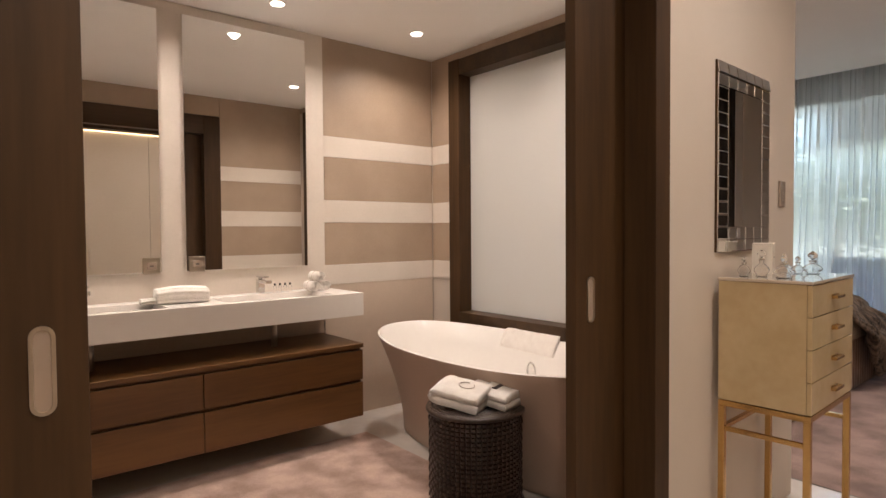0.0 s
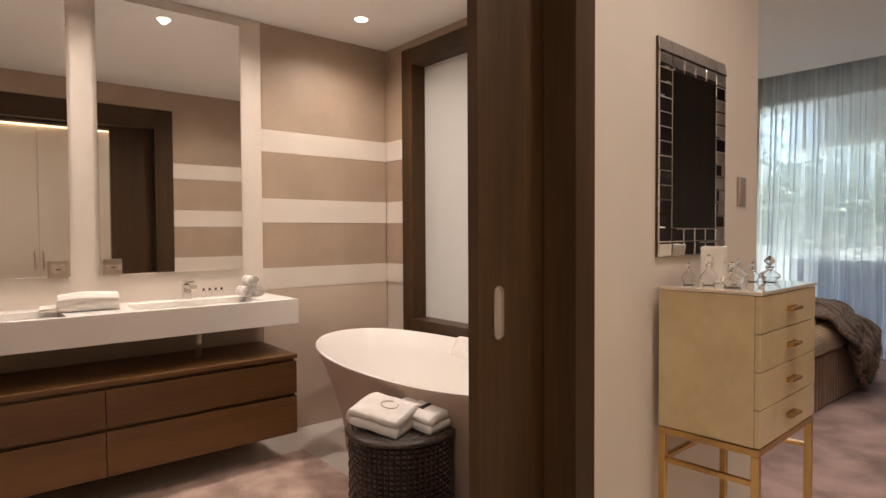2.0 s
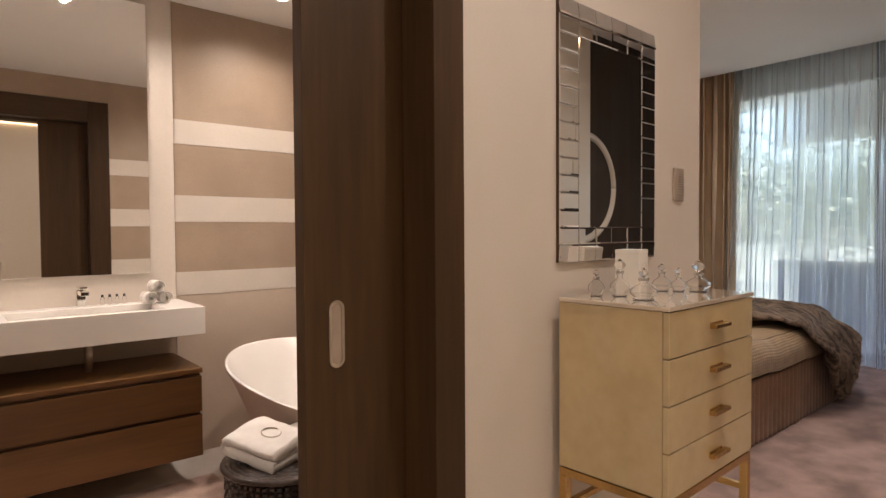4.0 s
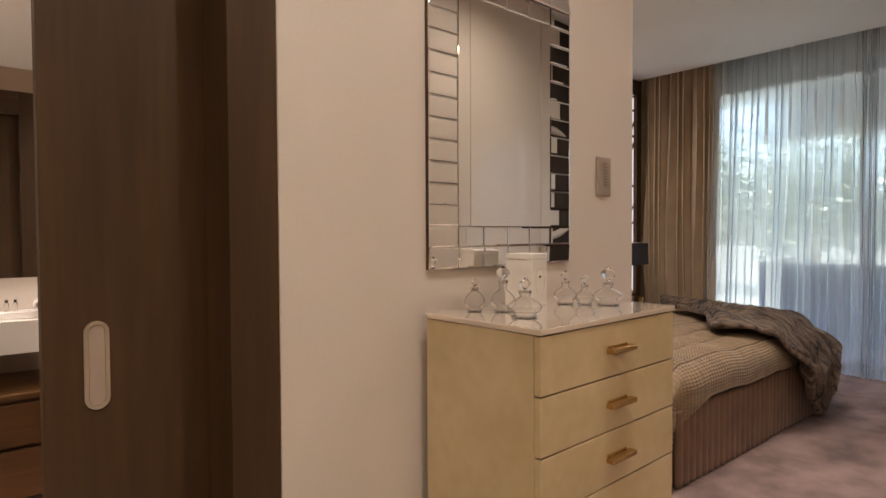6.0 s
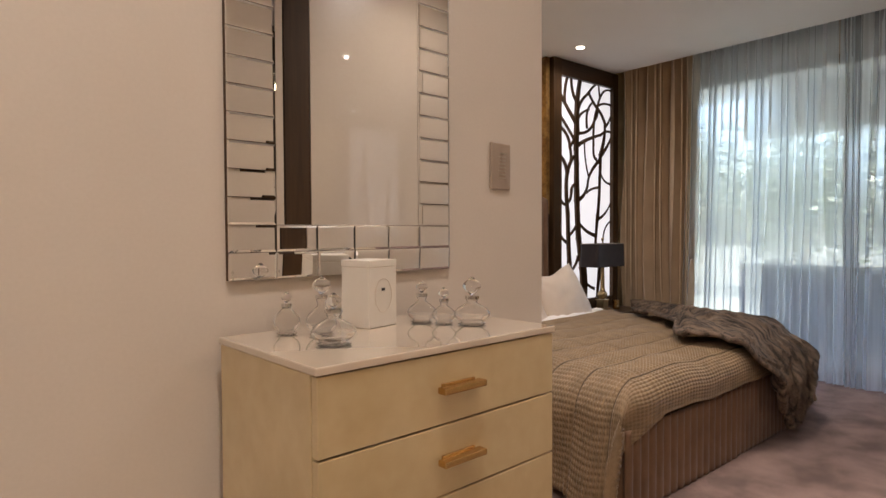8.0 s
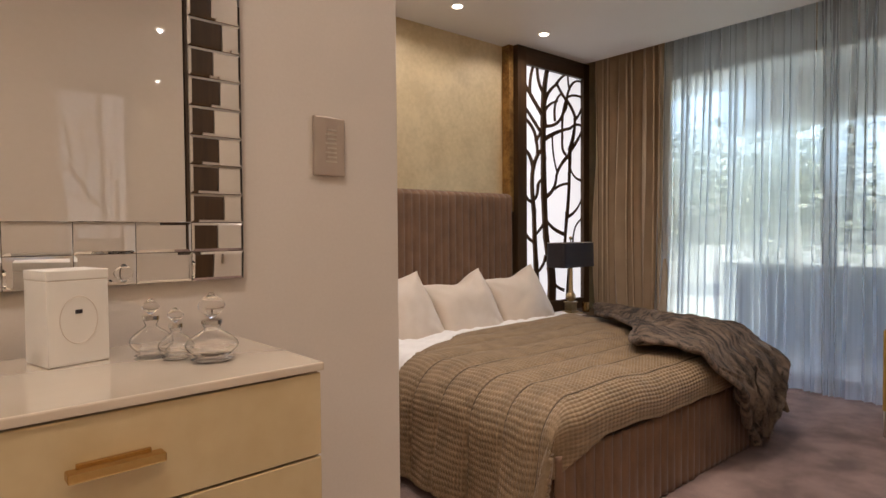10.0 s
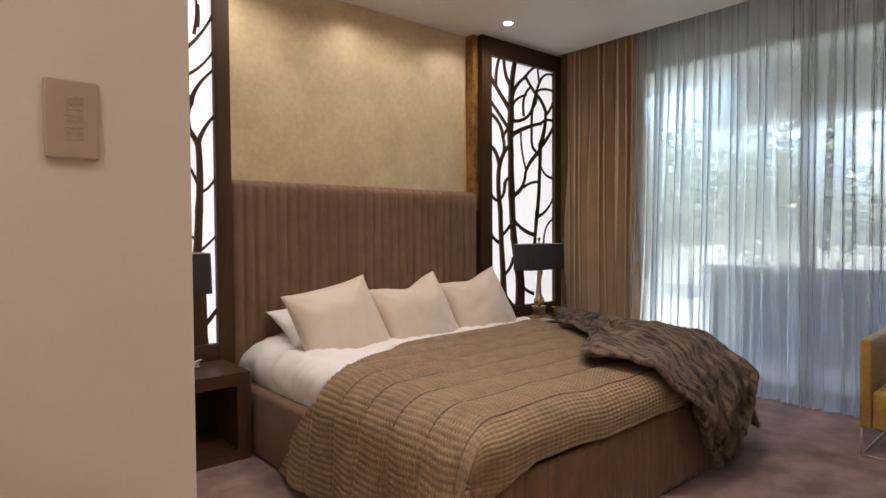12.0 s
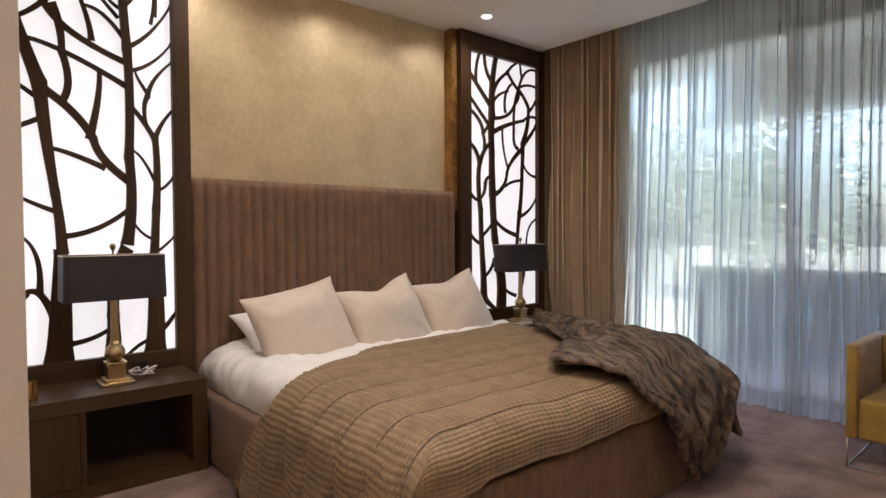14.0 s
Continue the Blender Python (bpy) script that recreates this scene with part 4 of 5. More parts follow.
        limb(74, 22, 88, 17, 101, 9, 25, 11)
        limb(91, 7, 91, 10, 90, 13, 11, 25)
        limb(74, 28, 88, 25, 101, 19, 22, 10)
        limb(78, 28, 80, 30, 85, 33, 9, 20)
        limb(101, 24, 90, 29, 85, 34, 11, 27)
        limb(85, 34, 83, 37, 84, 41, 27, 16)
        limb(74, 48, 81, 50, 89, 56, 10, 16)
        limb(101, 54, 95, 57, 89, 58, 12, 19)
        limb(75, 66, 80, 69, 88, 71, 11, 16)
        limb(101, 70, 93, 73, 89, 74, 11, 18)
        limb(15, 70, 22, 75, 23, 83, 12, 30)
        limb(16, 83, 24, 84, 31, 91, 25, 39)
        limb(61, 93, 51, 95, 39, 96, 20, 27)
        limb(103, 89, 96, 93, 88, 96, 17, 32)
        limb(87, 97, 78, 98, 69, 101, 22, 17)
        limb(73, 13, 66, 12, 59, 9, 22, 13)
        limb(72, 12, 78, 9, 84, 5, 22, 13)
        limb(86, 1, 90, 7, 88, 15, 9, 18)
        limb(76, 1, 74, 6, 70, 13, 9, 18)
        limb(32, 1, 44, 5, 68, 15, 11, 20)
        limb(44, 6, 25, 11, 8, 15, 11, 22)
        limb(22, 1, 19, 6, 25, 11, 10, 14)
        limb(0, 2, 12, 5, 24, 10, 10, 14)
        limb(0, 9, 12, 9, 24, 11, 10, 14)
        limb(9, 14, 4, 17, 0, 22, 20, 14)
        limb(0, 30, 12, 34, 26, 38, 14, 26)
        limb(0, 47, 5, 46, 12, 45, 16, 22)
        limb(0, 57, 5, 58, 12, 60, 10, 14)
        limb(0, 66, 8, 69, 16, 71, 10, 14)
        limb(0, 78, 6, 80, 17, 84, 12, 24)
    return s


tree_screen(6.215, 7.043, 6.10, 7.13, True)
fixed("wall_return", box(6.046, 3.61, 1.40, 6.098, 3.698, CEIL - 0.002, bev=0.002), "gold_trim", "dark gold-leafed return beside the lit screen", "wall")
tree_screen(3.092, 3.918, 2.985, 4.010, False)

# bed
BX0, BX1, BY0, BY1 = 3.972, 6.03, 1.43, 3.56
bed = thing("upholstered_bed", pose(0, 0, 0), "wide brown velvet bed with a channel-tufted headboard", "bed")


def channels(x0, x1, z0, z1, y, n, bulge, roll=0.0):
    """Upright padded channels on a face that looks towards -y, the cloth rolled back over the top edge."""
    def f(u, v):
        pad = bulge * (abs(math.sin(math.pi * u * n)) ** 0.55)
        z, back, up = z0 + (z1 - z0 - roll) * min(1, v / 0.8), 0.0, 0.0
        if v > 0.8:
            a = (v - 0.8) / 0.2 * math.pi / 2
            back, up = roll * (1 - math.cos(a)), roll * math.sin(a)
            pad *= 1 - 0.75 * (v - 0.8) / 0.2
        return Vector((x0 + (x1 - x0) * u, y - pad + back * 1.4 + 0.002 * noise.noise((u * 30, v * 8, 4)), z + up))
    return sheet(f, n * 8, 20)


part("headboard_core", box(4.016, 3.612, 0.03, 6.042, 3.69, 1.54, bev=0.03, seg=4), "velvet", bed, smooth=True)
part("headboard", channels(4.012, 6.046, 0.3, 1.556, 3.592, 28, 0.030, 0.05), "velvet", bed, "channel-tufted brown velvet headboard", smooth=True, thick=0.01)
part("base", box(BX0 + 0.02, BY0 + 0.02, 0.005, BX1 - 0.01, 3.60, 0.37, bev=0.02, seg=3), "velvet", bed, smooth=True)
part("foot_panel", channels(BX0 + 0.01, 5.055, 0.01, 0.385, BY0 + 0.018, 17, 0.014), "velvet", bed, smooth=True, thick=0.01)
part("foot_panel", channels(5.06, BX1 - 0.005, 0.01, 0.385, BY0 + 0.018, 17, 0.006), "velvet", bed, smooth=True, thick=0.01)
part("side_rail", box(BX0 - 0.005, BY0 + 0.03, 0.008, BX0 + 0.06, 3.56, 0.375, bev=0.025, seg=4), "velvet", bed, smooth=True)
mattress = thing("mattress", pose(0, 0, 0), "mattress in a white fitted sheet", "mattress")
part("mattress_body", box(BX0 + 0.11, BY0 + 0.05, 0.372, BX1 - 0.04, 3.56, 0.545, bev=0.12, seg=6), "linen", mattress, smooth=True)
LQ, RQ, FQ = 0.45, 0.42, 0.13
SEAM, FIRST = 0.20, 0.085
def quilt_hem(s):
    """How far up the bed the quilt reaches at the place s across it."""
    k = min(max(s / 0.85, 0.0), 1.0)
    return 1.06 + 0.32 * min(max(-s / LQ, 0.0), 1.0) + 0.30 * k * k * (3 - 2 * k) + 0.07 * max(0.0, s - 0.85)


# creased white duvet cover showing at the head and side
def duvet(u, v):
    s, r = u * 2.40 - 0.22, 0.13
    ends = max(0.0, r - s, s - 2.06 + r)
    a = min(ends / r, math.pi / 2)
    out, drop = r * math.sin(a), r * (1 - math.cos(a)) + max(0.0, ends - r * math.pi / 2)
    tuck = 0.085 * max(0.0, 1 - max(s, r) / 0.8)
    x = BX0 + tuck + r - out if s < r else (BX1 - r + out if s > 2.06 - r else BX0 + tuck + s)
    y = BY0 + quilt_hem(s) - 0.09
    y += (3.52 - y) * v
    bulge = 0.022 * math.sin(math.pi * min(1, ends / 0.30)) + 0.022 * noise.noise((x * 4, y * 6, drop * 5)) + 0.026 * abs(noise.noise((x * 9 + 2 * y, y * 11, drop * 9)))
    n = Vector((-math.sin(a) if s < 1 else math.sin(a), 0, math.cos(a) + 0.05)).normalized()
    under = min(max((BY0 + quilt_hem(s) + 0.02 - y) / 0.05, 0.0), 1.0)
    return Vector((x, y, 0.575 - drop - 0.05 * max(0, v - 0.9) / 0.1)) + n * (bulge * (1 - under) - 0.055 * under)
part("duvet", sheet(duvet, 120, 60), "linen", mattress, "creased white cotton cover", smooth=True, thick=0.012)

# quilt over the bed, puffed in small pillows between seams
quilt = thing("quilted_bedspread", pose(0, 0, 0), "gold-beige quilted bedspread draped over the bed", "bedspread")
def roll_over(d, r):
    """Cloth that runs on d past the start of an edge of radius r: how far out, how far down, and its lean."""
    a = min(d / r, math.pi / 2)
    return r * math.sin(a), r * (1 - math.cos(a)) + max(0.0, d - r * math.pi / 2), a


def quilt_at(s, t):
    """s across the bed from its side, t along it from the foot; both hang over the edges."""
    left = s < 1
    r, f = (0.22 if left else 0.18), 0.12
    ox, dx, ax = roll_over(max(0.0, r - s if left else s - 2.06 + r), r)
    oy, dy, ay = roll_over(max(0.0, f - t), f)
    hang = max(0.0, dx - r)
    x = (BX0 + r - ox - 0.02 - (0.16 if t < 0.3 else 0.10) * hang) if left and s < r else ((BX1 - r + ox + 0.02 + 0.75 * hang) if s > 2.06 - r else BX0 + s)
    both = min(dx, dy)
    y = BY0 + max(t, f) - oy - 0.015 + 0.3 * both
    z = 0.588 - (dx ** 3 + dy ** 3) ** (1 / 3) - 0.05 * both
    z += 0.014 * noise.noise((x * 2.2, y * 2.2, 0)) + 0.008 * noise.noise((x * 5, y * 5, 7))
    row = (t - FIRST + 10) * 12 / SEAM
    dash = s / 0.028 + 0.3 * noise.noise((s * 3, t * 9, 2))
    puff = 0.0108 * (abs(math.sin(math.pi * row)) ** 0.6) * (0.25 + 0.75 * abs(math.sin(math.pi * dash)) ** 0.6)
    off = ((t - FIRST + 10) % SEAM) / SEAM
    puff += (0.014 * math.sin(math.pi * off) ** 0.6 - 0.014) * (1 - 0.7 * math.sin(ay)) - 0.009 * (1 - math.sin(ay)) * math.exp(-((min(off, 1 - off) * SEAM) / 0.012) ** 2)
    puff *= math.exp(-both / 0.12)
    puff *= 1 - 0.6 * math.sin(ay)
    n = Vector(((-1 if left else 1) * math.sin(ax), -math.sin(ay), math.cos(ax) * math.cos(ay) + 0.02)).normalized()
    wave = 0.018 * math.sin(t * 13 + 2 * s) * min(1, hang * 4)
    return Vector((x, y, max(z, 0.03))) + n * (puff + wave)


span = 2.06 + LQ + RQ
for k in range(-1, 4):
    t0, t1 = (-FQ if k < 0 else k * SEAM + FIRST), (k + 1) * SEAM + FIRST
    def panel_at(u, v, k=k, t0=t0, t1=t1):
        s = -LQ + span * u
        low = t0 - (0.10 * max(0.0, 1 - max(s, 0.0) / 0.30) ** 1.3 if k < 0 else 0.0)
        return quilt_at(s, low + ((t1 if k < 3 else quilt_hem(s)) - low) * v)
    part("quilt_panel", sheet(panel_at, 560, 120 if k < 0 else (84 if k < 3 else 220)), "quilt", quilt, smooth=True, thick=0.014)

# stitch lines on the seams, their dark colour standing for crease shade
for k in range(0, 8):
    t = k * SEAM + FIRST
    run = [quilt_at(-LQ + 0.01 + (span - 0.02) * i / 260, t + 0.0001) + Vector((0, -0.001, 0.008 if k == 0 else 0.016)) for i in range(261) if t < quilt_hem(-LQ + 0.01 + (span - 0.02) * i / 260) - 0.01]
    if len(run) > 20:
        part("seam", tube(run, 0.0038, 6), "seam_line", quilt, "stitched seam line, darkened for the shade in its crease", smooth=True)

# fur throw over the corner of the bed
throw = thing("fur_throw", pose(0, 0, 0), "rumpled brown striped fur throw on the bed corner", "throw blanket")
LEFT = [(5.82, 2.56, 0.632), (5.66, 2.30, 0.635), (5.42, 2.00, 0.635), (4.99, 1.74, 0.635), (5.06, 1.47, 0.615), (5.22, 1.375, 0.47), (5.33, 1.362, 0.32), (5.50, 1.36, 0.10)]
RIGHT = [(5.93, 2.64, 0.640), (6.00, 2.40, 0.625), (6.04, 2.12, 0.60), (6.06, 1.87, 0.605), (6.075, 1.64, 0.575), (6.06, 1.43, 0.455), (5.85, 1.365, 0.27), (5.60, 1.358, 0.11)]
LEFT_RUN, RIGHT_RUN = along(LEFT, 150), along(RIGHT, 150)
def throw_at(u, v):
    l, r = LEFT_RUN[round(v * 150)], RIGHT_RUN[round(v * 150)]
    p = Vector(l).lerp(Vector(r), u)
    fold = 0.5 + 0.5 * math.sin(u * 23 + 9 * v + 6 * noise.noise((u * 2, v * 3, 5)))
    fold = 0.7 * fold + 0.5 * abs(noise.noise((u * 7 + 2 * v, v * 4.5, 8)))
    amp = 0.044 * math.sin(math.pi * min(1, 0.12 + u * 0.9)) * (0.5 + 0.5 * math.sin(math.pi * v))
    crease = 0.026 * (1 - abs(math.sin(u * 16 - 7 * v + 3 * noise.noise((u * 3, v * 4, 6))))) ** 2 + 0.012 * abs(math.sin(u * 31 - 13 * v + 4 * noise.noise((u * 4, v * 5, 1)))) + 0.016 * noise.noise((p.x * 8, p.y * 8, p.z * 8)) + 0.008 * noise.noise((p.x * 22, p.y * 22, p.z * 22))
    p.z += (amp * fold + crease) * (min(1, 0.35 + 1.6 * v) if v < 0.62 else 0.3)
    hangs = min(1, max(0, (v - 0.55) / 0.12))
    p.y -= hangs * (0.060 * fold + crease * 0.8 + 0.02 * noise.noise((p.x * 12, p.z * 10, 2)))
    p.z += 0.052 * math.sin(math.pi * u) ** 0.6 * (1 - 0.6 * hangs)
    return p
part("pelt", sheet(throw_at, 150, 150), "fur", throw, smooth=True, thick=0.022)
rn = random.Random(4)
verts, faces = [], []
for k in range(16000):
    u, v = rn.random(), rn.random()
    p, q = throw_at(u, round(v * 150) / 150), throw_at(min(1, u + 0.01), round(v * 150) / 150)
    along_u = (q - p).normalized() if (q - p).length else Vector((1, 0, 0))
    up = Vector((0.1, -0.25, 1.0)) if v < 0.6 else Vector((0, -1, 0.1))
    tip = p + (up.normalized() * 0.010 + Vector((rn.gauss(0, 0.008), rn.gauss(0, 0.008) - 0.006, rn.gauss(0, 0.006) - 0.004)))
    i = len(verts)
    verts += [p - along_u * 0.0016, p + along_u * 0.0016, tip]
    faces.append((i, i + 1, i + 2))
me = bpy.data.meshes.new("pile")
me.from_pydata(verts, [], faces)
me.materials.append(M["fur"])
pile = tagged(new("nap", me), "long brown fur pile", kind="stuff")
pile.parent = throw
part("hem", tube([throw_at(0.0, i / 150) for i in range(0, 151, 3)], 0.016, 8), "fur", throw, smooth=True)


def cushion(name, w, h, d, m, mat, label, seed, chop=0.0):
    """A soft square cushion with pinched corners, standing on its lower edge, its face to -y."""
    c = thing(name, m, label, "cushion" if "cushion" in name else "pillow", group=name + "s on the bed")
    bm = bmesh.new()
    for sgn in (-1, 1):
        def f(u, v, sgn=sgn):
            a, b = 2 * u - 1, 2 * v - 1
            pin = 1 - 0.085 * (1 - abs(a) ** 2.2) * abs(b) ** 3
            pin2 = 1 - 0.085 * (1 - abs(b) ** 2.2) * abs(a) ** 3
            t = ((1 - abs(a) ** 2.2) * (1 - abs(b) ** 2.2)) ** 0.56
            x, z = a * w / 2 * pin2, h / 2 + b * h / 2 * pin
            z -= chop * max(0, b) * math.exp(-(a / 0.45) ** 2)
            k = 0.020 * noise.noise((a * 1.4 + seed, b * 1.4, seed)) + 0.008 * noise.noise((a * 3.2 + seed, b * 3.4 - a * 2, seed * 2))
            fold = 0.0
            for ca in (-1, 1):
                for cb in (-1, 1):
                    da, db = a - ca, b - cb
                    rad, ang = math.hypot(da, db), math.atan2(db, da)
                    fold += 0.0065 * math.exp(-((rad - 0.45) / 0.32) ** 2) * math.sin(11 * ang + seed * 3 + ca + 2 * cb)
            return Vector((x, sgn * (d / 2 * t + (k + fold) * t), z))
        sheet(f, 48, 48, bm)
    bmesh.ops.remove_doubles(bm, verts=bm.verts[:], dist=0.0004)
    part("cover", bm, mat, c, smooth=True)
    return c


cushion("white_pillow", 0.66, 0.44, 0.17, pose(4.53, 3.13, 0.550, -64, 0, 2), "linen", "plump white cotton pillow against the headboard", 1.3)
cushion("white_pillow", 0.72, 0.46, 0.17, pose(5.05, 3.13, 0.555, -60, 0, 0), "linen", "plump white cotton pillow against the headboard", 4.1)
cushion("white_pillow", 0.72, 0.46, 0.17, pose(5.66, 3.13, 0.555, -60, 0, -2), "linen", "plump white cotton pillow against the headboard", 7.7)
cushion("white_pillow", 0.66, 0.48, 0.15, pose(4.53, 3.05, 0.53, -84, 0, 3), "linen", "white cotton pillow lying under another", 9.2)
cushion("satin_cushion", 0.59, 0.505, 0.24, pose(4.485, 2.935, 0.475, -27, -9, 5), "cushion", "square champagne satin cushion leaning on the pillows", 2.2)
cushion("satin_cushion", 0.59, 0.50, 0.24, pose(5.045, 2.945, 0.475, -27, -9, 3), "cushion", "square champagne satin cushion with a dented top", 5.6, chop=0.05)
cushion("satin_cushion", 0.57, 0.50, 0.24, pose(5.60, 2.945, 0.475, -25, -10, 0), "cushion", "square champagne satin cushion with a dented top", 8.9, chop=0.03)


def nightstand(x0, x1, mirror):
    """An open cabinet with a thick top and one drawer front."""
    n = thing("nightstand", pose((x0 + x1) / 2, 3.36, 0), "dark-stained wooden nightstand with an open compartment", "nightstand", group="nightstands beside the bed")
    w = (x1 - x0) / 2
    fx = -1 if mirror else 1
    F, B = -0.20, 0.197
    def b(a0, y0, z0, a1, y1, z1):
        a0, a1 = sorted((a0 * fx, a1 * fx))
        return box(a0, y0, z0, a1, y1, z1, bev=0.002)
    part("top", b(-w, F, 0.408, w, B, 0.478), "dark_wood_flat", n)
    part("bottom", b(-w, F, 0.004, w, B, 0.062), "dark_wood_flat", n)
    part("side_panel", b(w - 0.075, F, 0.062, w, B, 0.408), "dark_wood", n)
    part("side_panel", b(-w, F, 0.062, -w + 0.03, B, 0.408), "dark_wood", n)
    # back in void black: the compartment's inner shade put into its colour
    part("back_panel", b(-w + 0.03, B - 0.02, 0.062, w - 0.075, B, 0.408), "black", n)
    part("divider", b(-0.09, F + 0.004, 0.062, -0.065, B - 0.02, 0.408), "dark_wood", n)
    part("drawer_front", b(-w + 0.032, F + 0.003, 0.066, -0.092, F + 0.021, 0.405), "dark_wood", n)
    part("cable_port", b(w - 0.26, B - 0.003, 0.49, w - 0.18, B + 0.002, 0.53), "black", n)


nightstand(2.987, 3.945, False)
nightstand(6.055, 7.05, True)


def table_lamp(x, y):
    l = thing("table_lamp", pose(x, y, 0.478), "brass column table lamp with a black rectangular shade", "table lamp", group="lamps on the nightstands")
    part("plinth", box(-0.075, -0.075, 0, 0.075, 0.075, 0.016, bev=0.003), "lamp_brass", l)
    part("pedestal", box(-0.055, -0.055, 0.016, 0.055, 0.055, 0.030, bev=0.004), "lamp_brass", l)
    part("block", box(-0.040, -0.040, 0.030, 0.040, 0.040, 0.100, bev=0.004), "lamp_brass", l)
    part("collar", box(-0.046, -0.046, 0.100, 0.046, 0.046, 0.112, bev=0.003), "lamp_brass", l)
    part("ball", lathe([(0.046 * math.sin(0.35 + 2.45 * i / 14), 0.155 - 0.046 * math.cos(0.35 + 2.45 * i / 14)) for i in range(15)], 32), "lamp_brass", l, smooth=True)
    part("column", lathe([(0.026, 0.190), (0.027, 0.200), (0.021, 0.215), (0.016, 0.45), (0.018, 0.46)], 6), "lamp_brass", l)
    w, d, r = 0.228, 0.105, 0.035
    def ringpts(k, n=8):
        pts = []
        for cx, cy, a0 in ((w - r, d - r, 0), (-w + r, d - r, 90), (-w + r, -d + r, 180), (w - r, -d + r, 270)):
            pts += [((cx + r * math.cos(radians(a0 + 90 * i / n))) * k, (cy + r * math.sin(radians(a0 + 90 * i / n))) * k) for i in range(n + 1)]
        return pts
    bm = bmesh.new()
    lo, hi = [bm.verts.new((px, py, 0.425)) for px, py in ringpts(1.0)], [bm.verts.new((px, py, 0.642)) for px, py in ringpts(0.975)]
    for i in range(len(lo)):
        bm.faces.new((lo[i], lo[(i + 1) % len(lo)], hi[(i + 1) % len(lo)], hi[i]))
    part("shade", bm, "shade", l, "black fabric shade", thick=0.003)
    bm = tube([(px, py, 0.642) for px, py in ringpts(0.975) + [ringpts(0.975)[0]]], 0.0025, 6)
    part("shade_trim", bm, "nickel", l)
    part("finial", lathe([(0.004, 0.64), (0.005, 0.665), (0.013, 0.675), (0.015, 0.686), (0.010, 0.697), (0.002, 0.70)], 20), "lamp_brass", l, smooth=True)
    part("spider", tube([(-w * 0.95, 0, 0.638), (0, 0, 0.64), (w * 0.95, 0, 0.638)], 0.0025, 6), "lamp_brass", l)


table_lamp(3.563, 3.36)
table_lamp(6.575, 3.36)
cord = thing("lamp_cord", pose(3.70, 3.40, 0.484), "coiled white lamp cord on the nightstand", "cable")
part("cord", tube([(0.075 * math.sin(2.2 * t) * (0.6 + 0.4 * math.cos(5 * t)), 0.03 * math.cos(3.1 * t), 0.012 + 0.016 * (1 + math.sin(4 * t))) for t in [i * 0.09 for i in range(70)]], 0.0035, 6), "white_plastic", cord, smooth=True)
for x in (3.20, 6.80):
    cup = thing("candle_holder", pose(x, 3.28 if x < 5 else 3.36, 0.478), "small ribbed gold candle cup on the nightstand", "candle holder", group="candle cups")
    part("cup", lathe([(0.030, 0.0), (0.032, 0.006), (0.034, 0.085), (0.031, 0.086), (0.029, 0.02), (0.004, 0.018)], 40), "brass", cup)
tray = thing("small_tray", pose(6.46, 3.24, 0.4795), "slim dark tray on the nightstand", "tray")
part("plate", box(-0.12, -0.05, 0, 0.12, 0.05, 0.012, bev=0.004), "plate", tray)

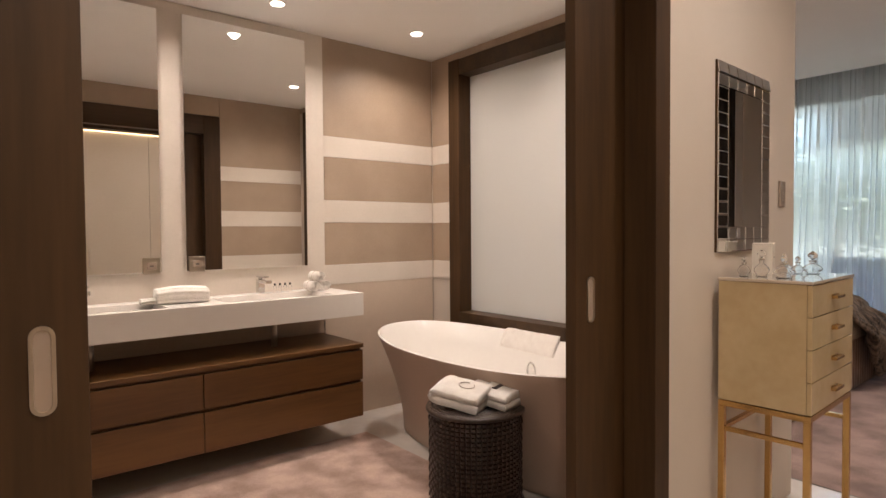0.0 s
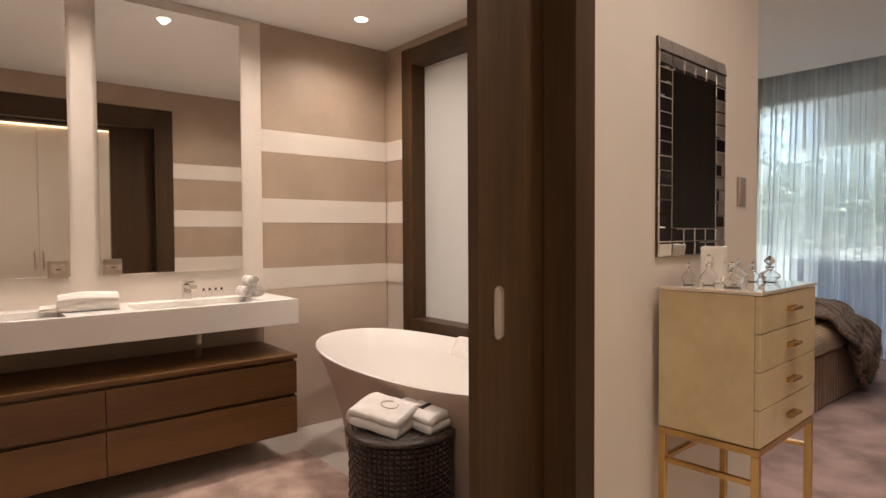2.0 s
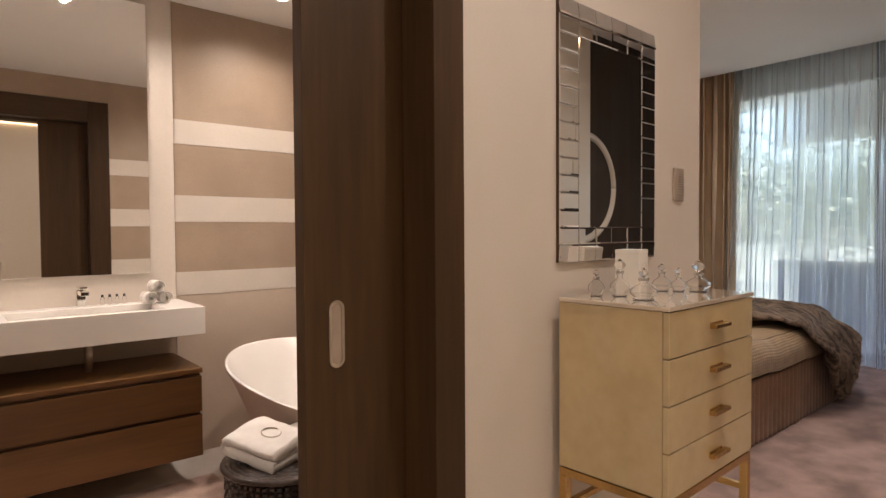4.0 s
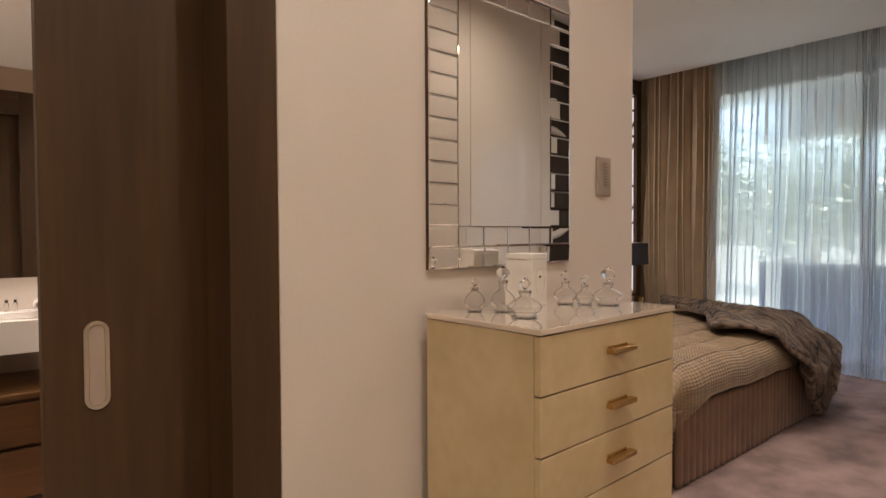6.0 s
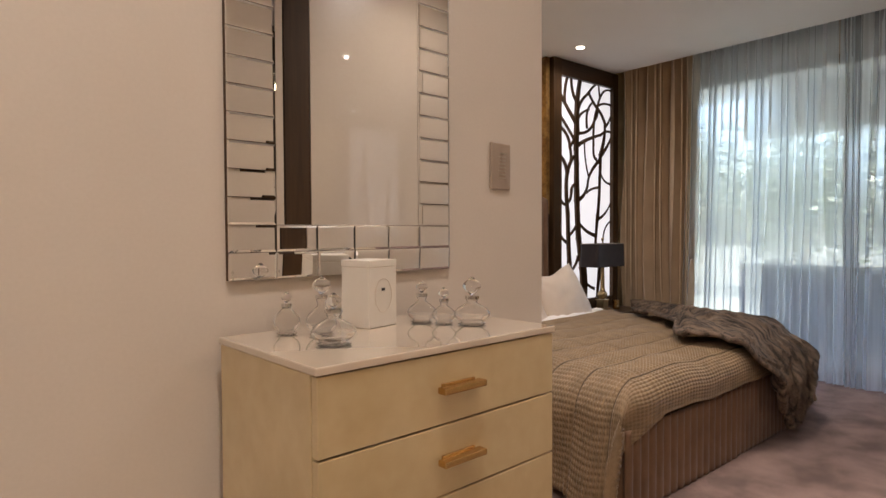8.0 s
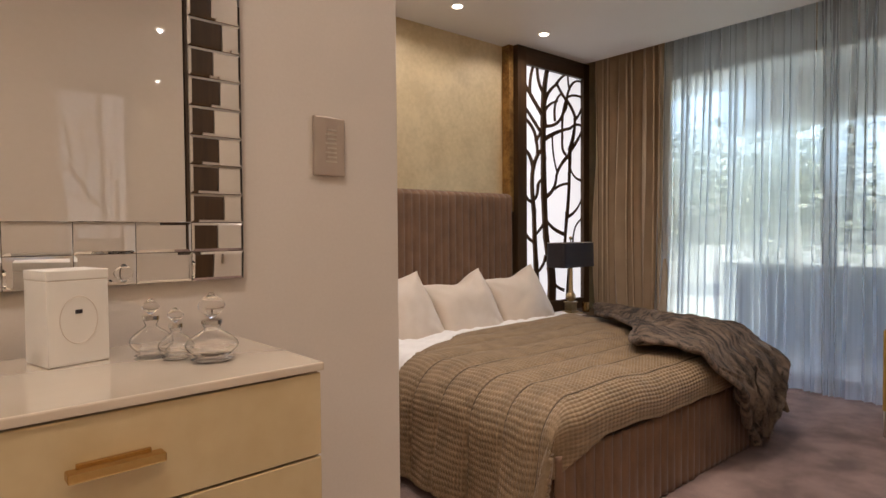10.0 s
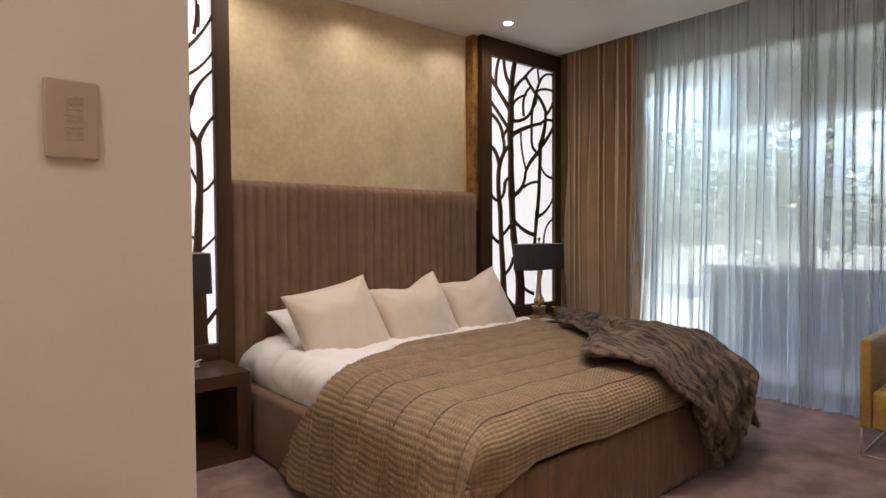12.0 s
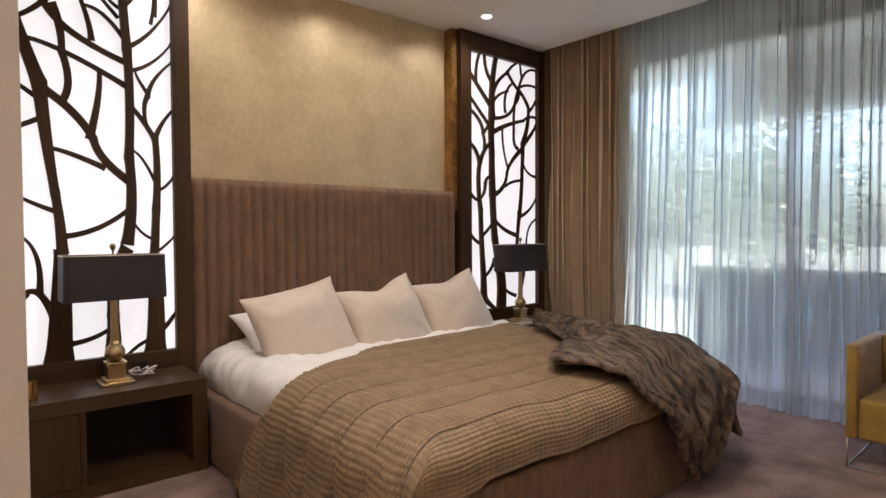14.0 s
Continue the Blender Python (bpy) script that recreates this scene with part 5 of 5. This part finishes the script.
# curtains
def curtain(name, y0, y1, x, amp, n, mat, label, seed, thick=0.0, bottom=0.01, lean=0.0, top=CEIL + 0.12):
    def f(u, v):
        s = u * n
        env = 0.55 + 0.45 * v
        wob = 0.75 * noise.noise((s * 0.45, v * 1.2, seed))
        ph = 2 * math.pi * (s + wob * (1 - 0.75 * v) + 0.28 * math.sin(2.1 * s + seed))
        d = amp * env * math.sin(ph) + amp * 0.3 * (1 - v) * noise.noise((s * 1.3, v * 2, seed + 3))
        y = y0 + (y1 - y0) * u + 0.35 * (y1 - y0) / n * math.sin(2 * ph) * 0.35 + lean * (1 - v) * (1 - u)
        return Vector((x + d + 0.015 * (1 - v) * noise.noise((u * 7, 0, seed)), y, bottom + (top - bottom) * v))
    c = thing(name, pose(0, 0, 0), label, "curtain")
    part("cloth", sheet(f, n * 16, 44), mat, c, smooth=True, thick=thick)
    return c


curtain("drape_curtain", 3.555, 2.77, 7.175, 0.075, 9, "drape", "heavy taupe floor-length curtain gathered in folds", 2.0, thick=0.004)
curtain("sheer_curtain", 2.80, 1.60, 7.19, 0.060, 18, "sheer", "sheer grey-white floor-length curtain", 6.0, lean=0.09)
curtain("sheer_curtain", 1.62, 0.12, 7.18, 0.060, 21, "sheer", "sheer grey-white floor-length curtain", 9.0)
fixed("curtain_track", box(7.16, 0.10, CEIL + 0.122, 7.20, 3.555, CEIL + 0.1295), "plate", "slim ceiling curtain track", "curtain track")

# armchair
arm = thing("armchair", pose(6.43, 1.005, 0, 0, 0, -88), "mustard velvet armchair on thin metal legs", "armchair")
part("side_panel", box(0.0, 0.0, 0.155, 0.055, 0.62, 0.64, bev=0.015, seg=3), "mustard", arm, smooth=True)
part("side_panel", box(0.62, 0.0, 0.155, 0.675, 0.62, 0.64, bev=0.015, seg=3), "mustard", arm, smooth=True)
part("backrest", box(0.055, 0.50, 0.155, 0.62, 0.62, 0.638, bev=0.02, seg=3), "mustard", arm, smooth=True)
part("seat", box(0.058, 0.005, 0.155, 0.617, 0.50, 0.365, bev=0.02, seg=4), "mustard", arm, smooth=True)
for x in (0.012, 0.663):
    for y in (0.012, 0.60):
        part("leg", tube([(x, y, 0.0), (x, y, 0.156)], 0.006, 8), "nickel", arm, smooth=True)
    part("runner", tube([(x, 0.012, 0.006), (x, 0.60, 0.006)], 0.006, 8), "nickel", arm, smooth=True)
part("runner", tube([(0.012, 0.012, 0.007), (0.663, 0.012, 0.007)], 0.006, 8), "nickel", arm, smooth=True)

for x in (4.17, 5.125, 6.08):
    downlight(x, 3.25, CEIL, 9.5, SOFT_WARM)
# unseen downlights, added to brighten the bed, its side and the wardrobe
for x, y, watts in ((3.75, 1.55, 30), (4.75, 1.20, 32), (4.0, -0.1, 20)):
    downlight(x, y, CEIL, watts, SOFT_WARM)
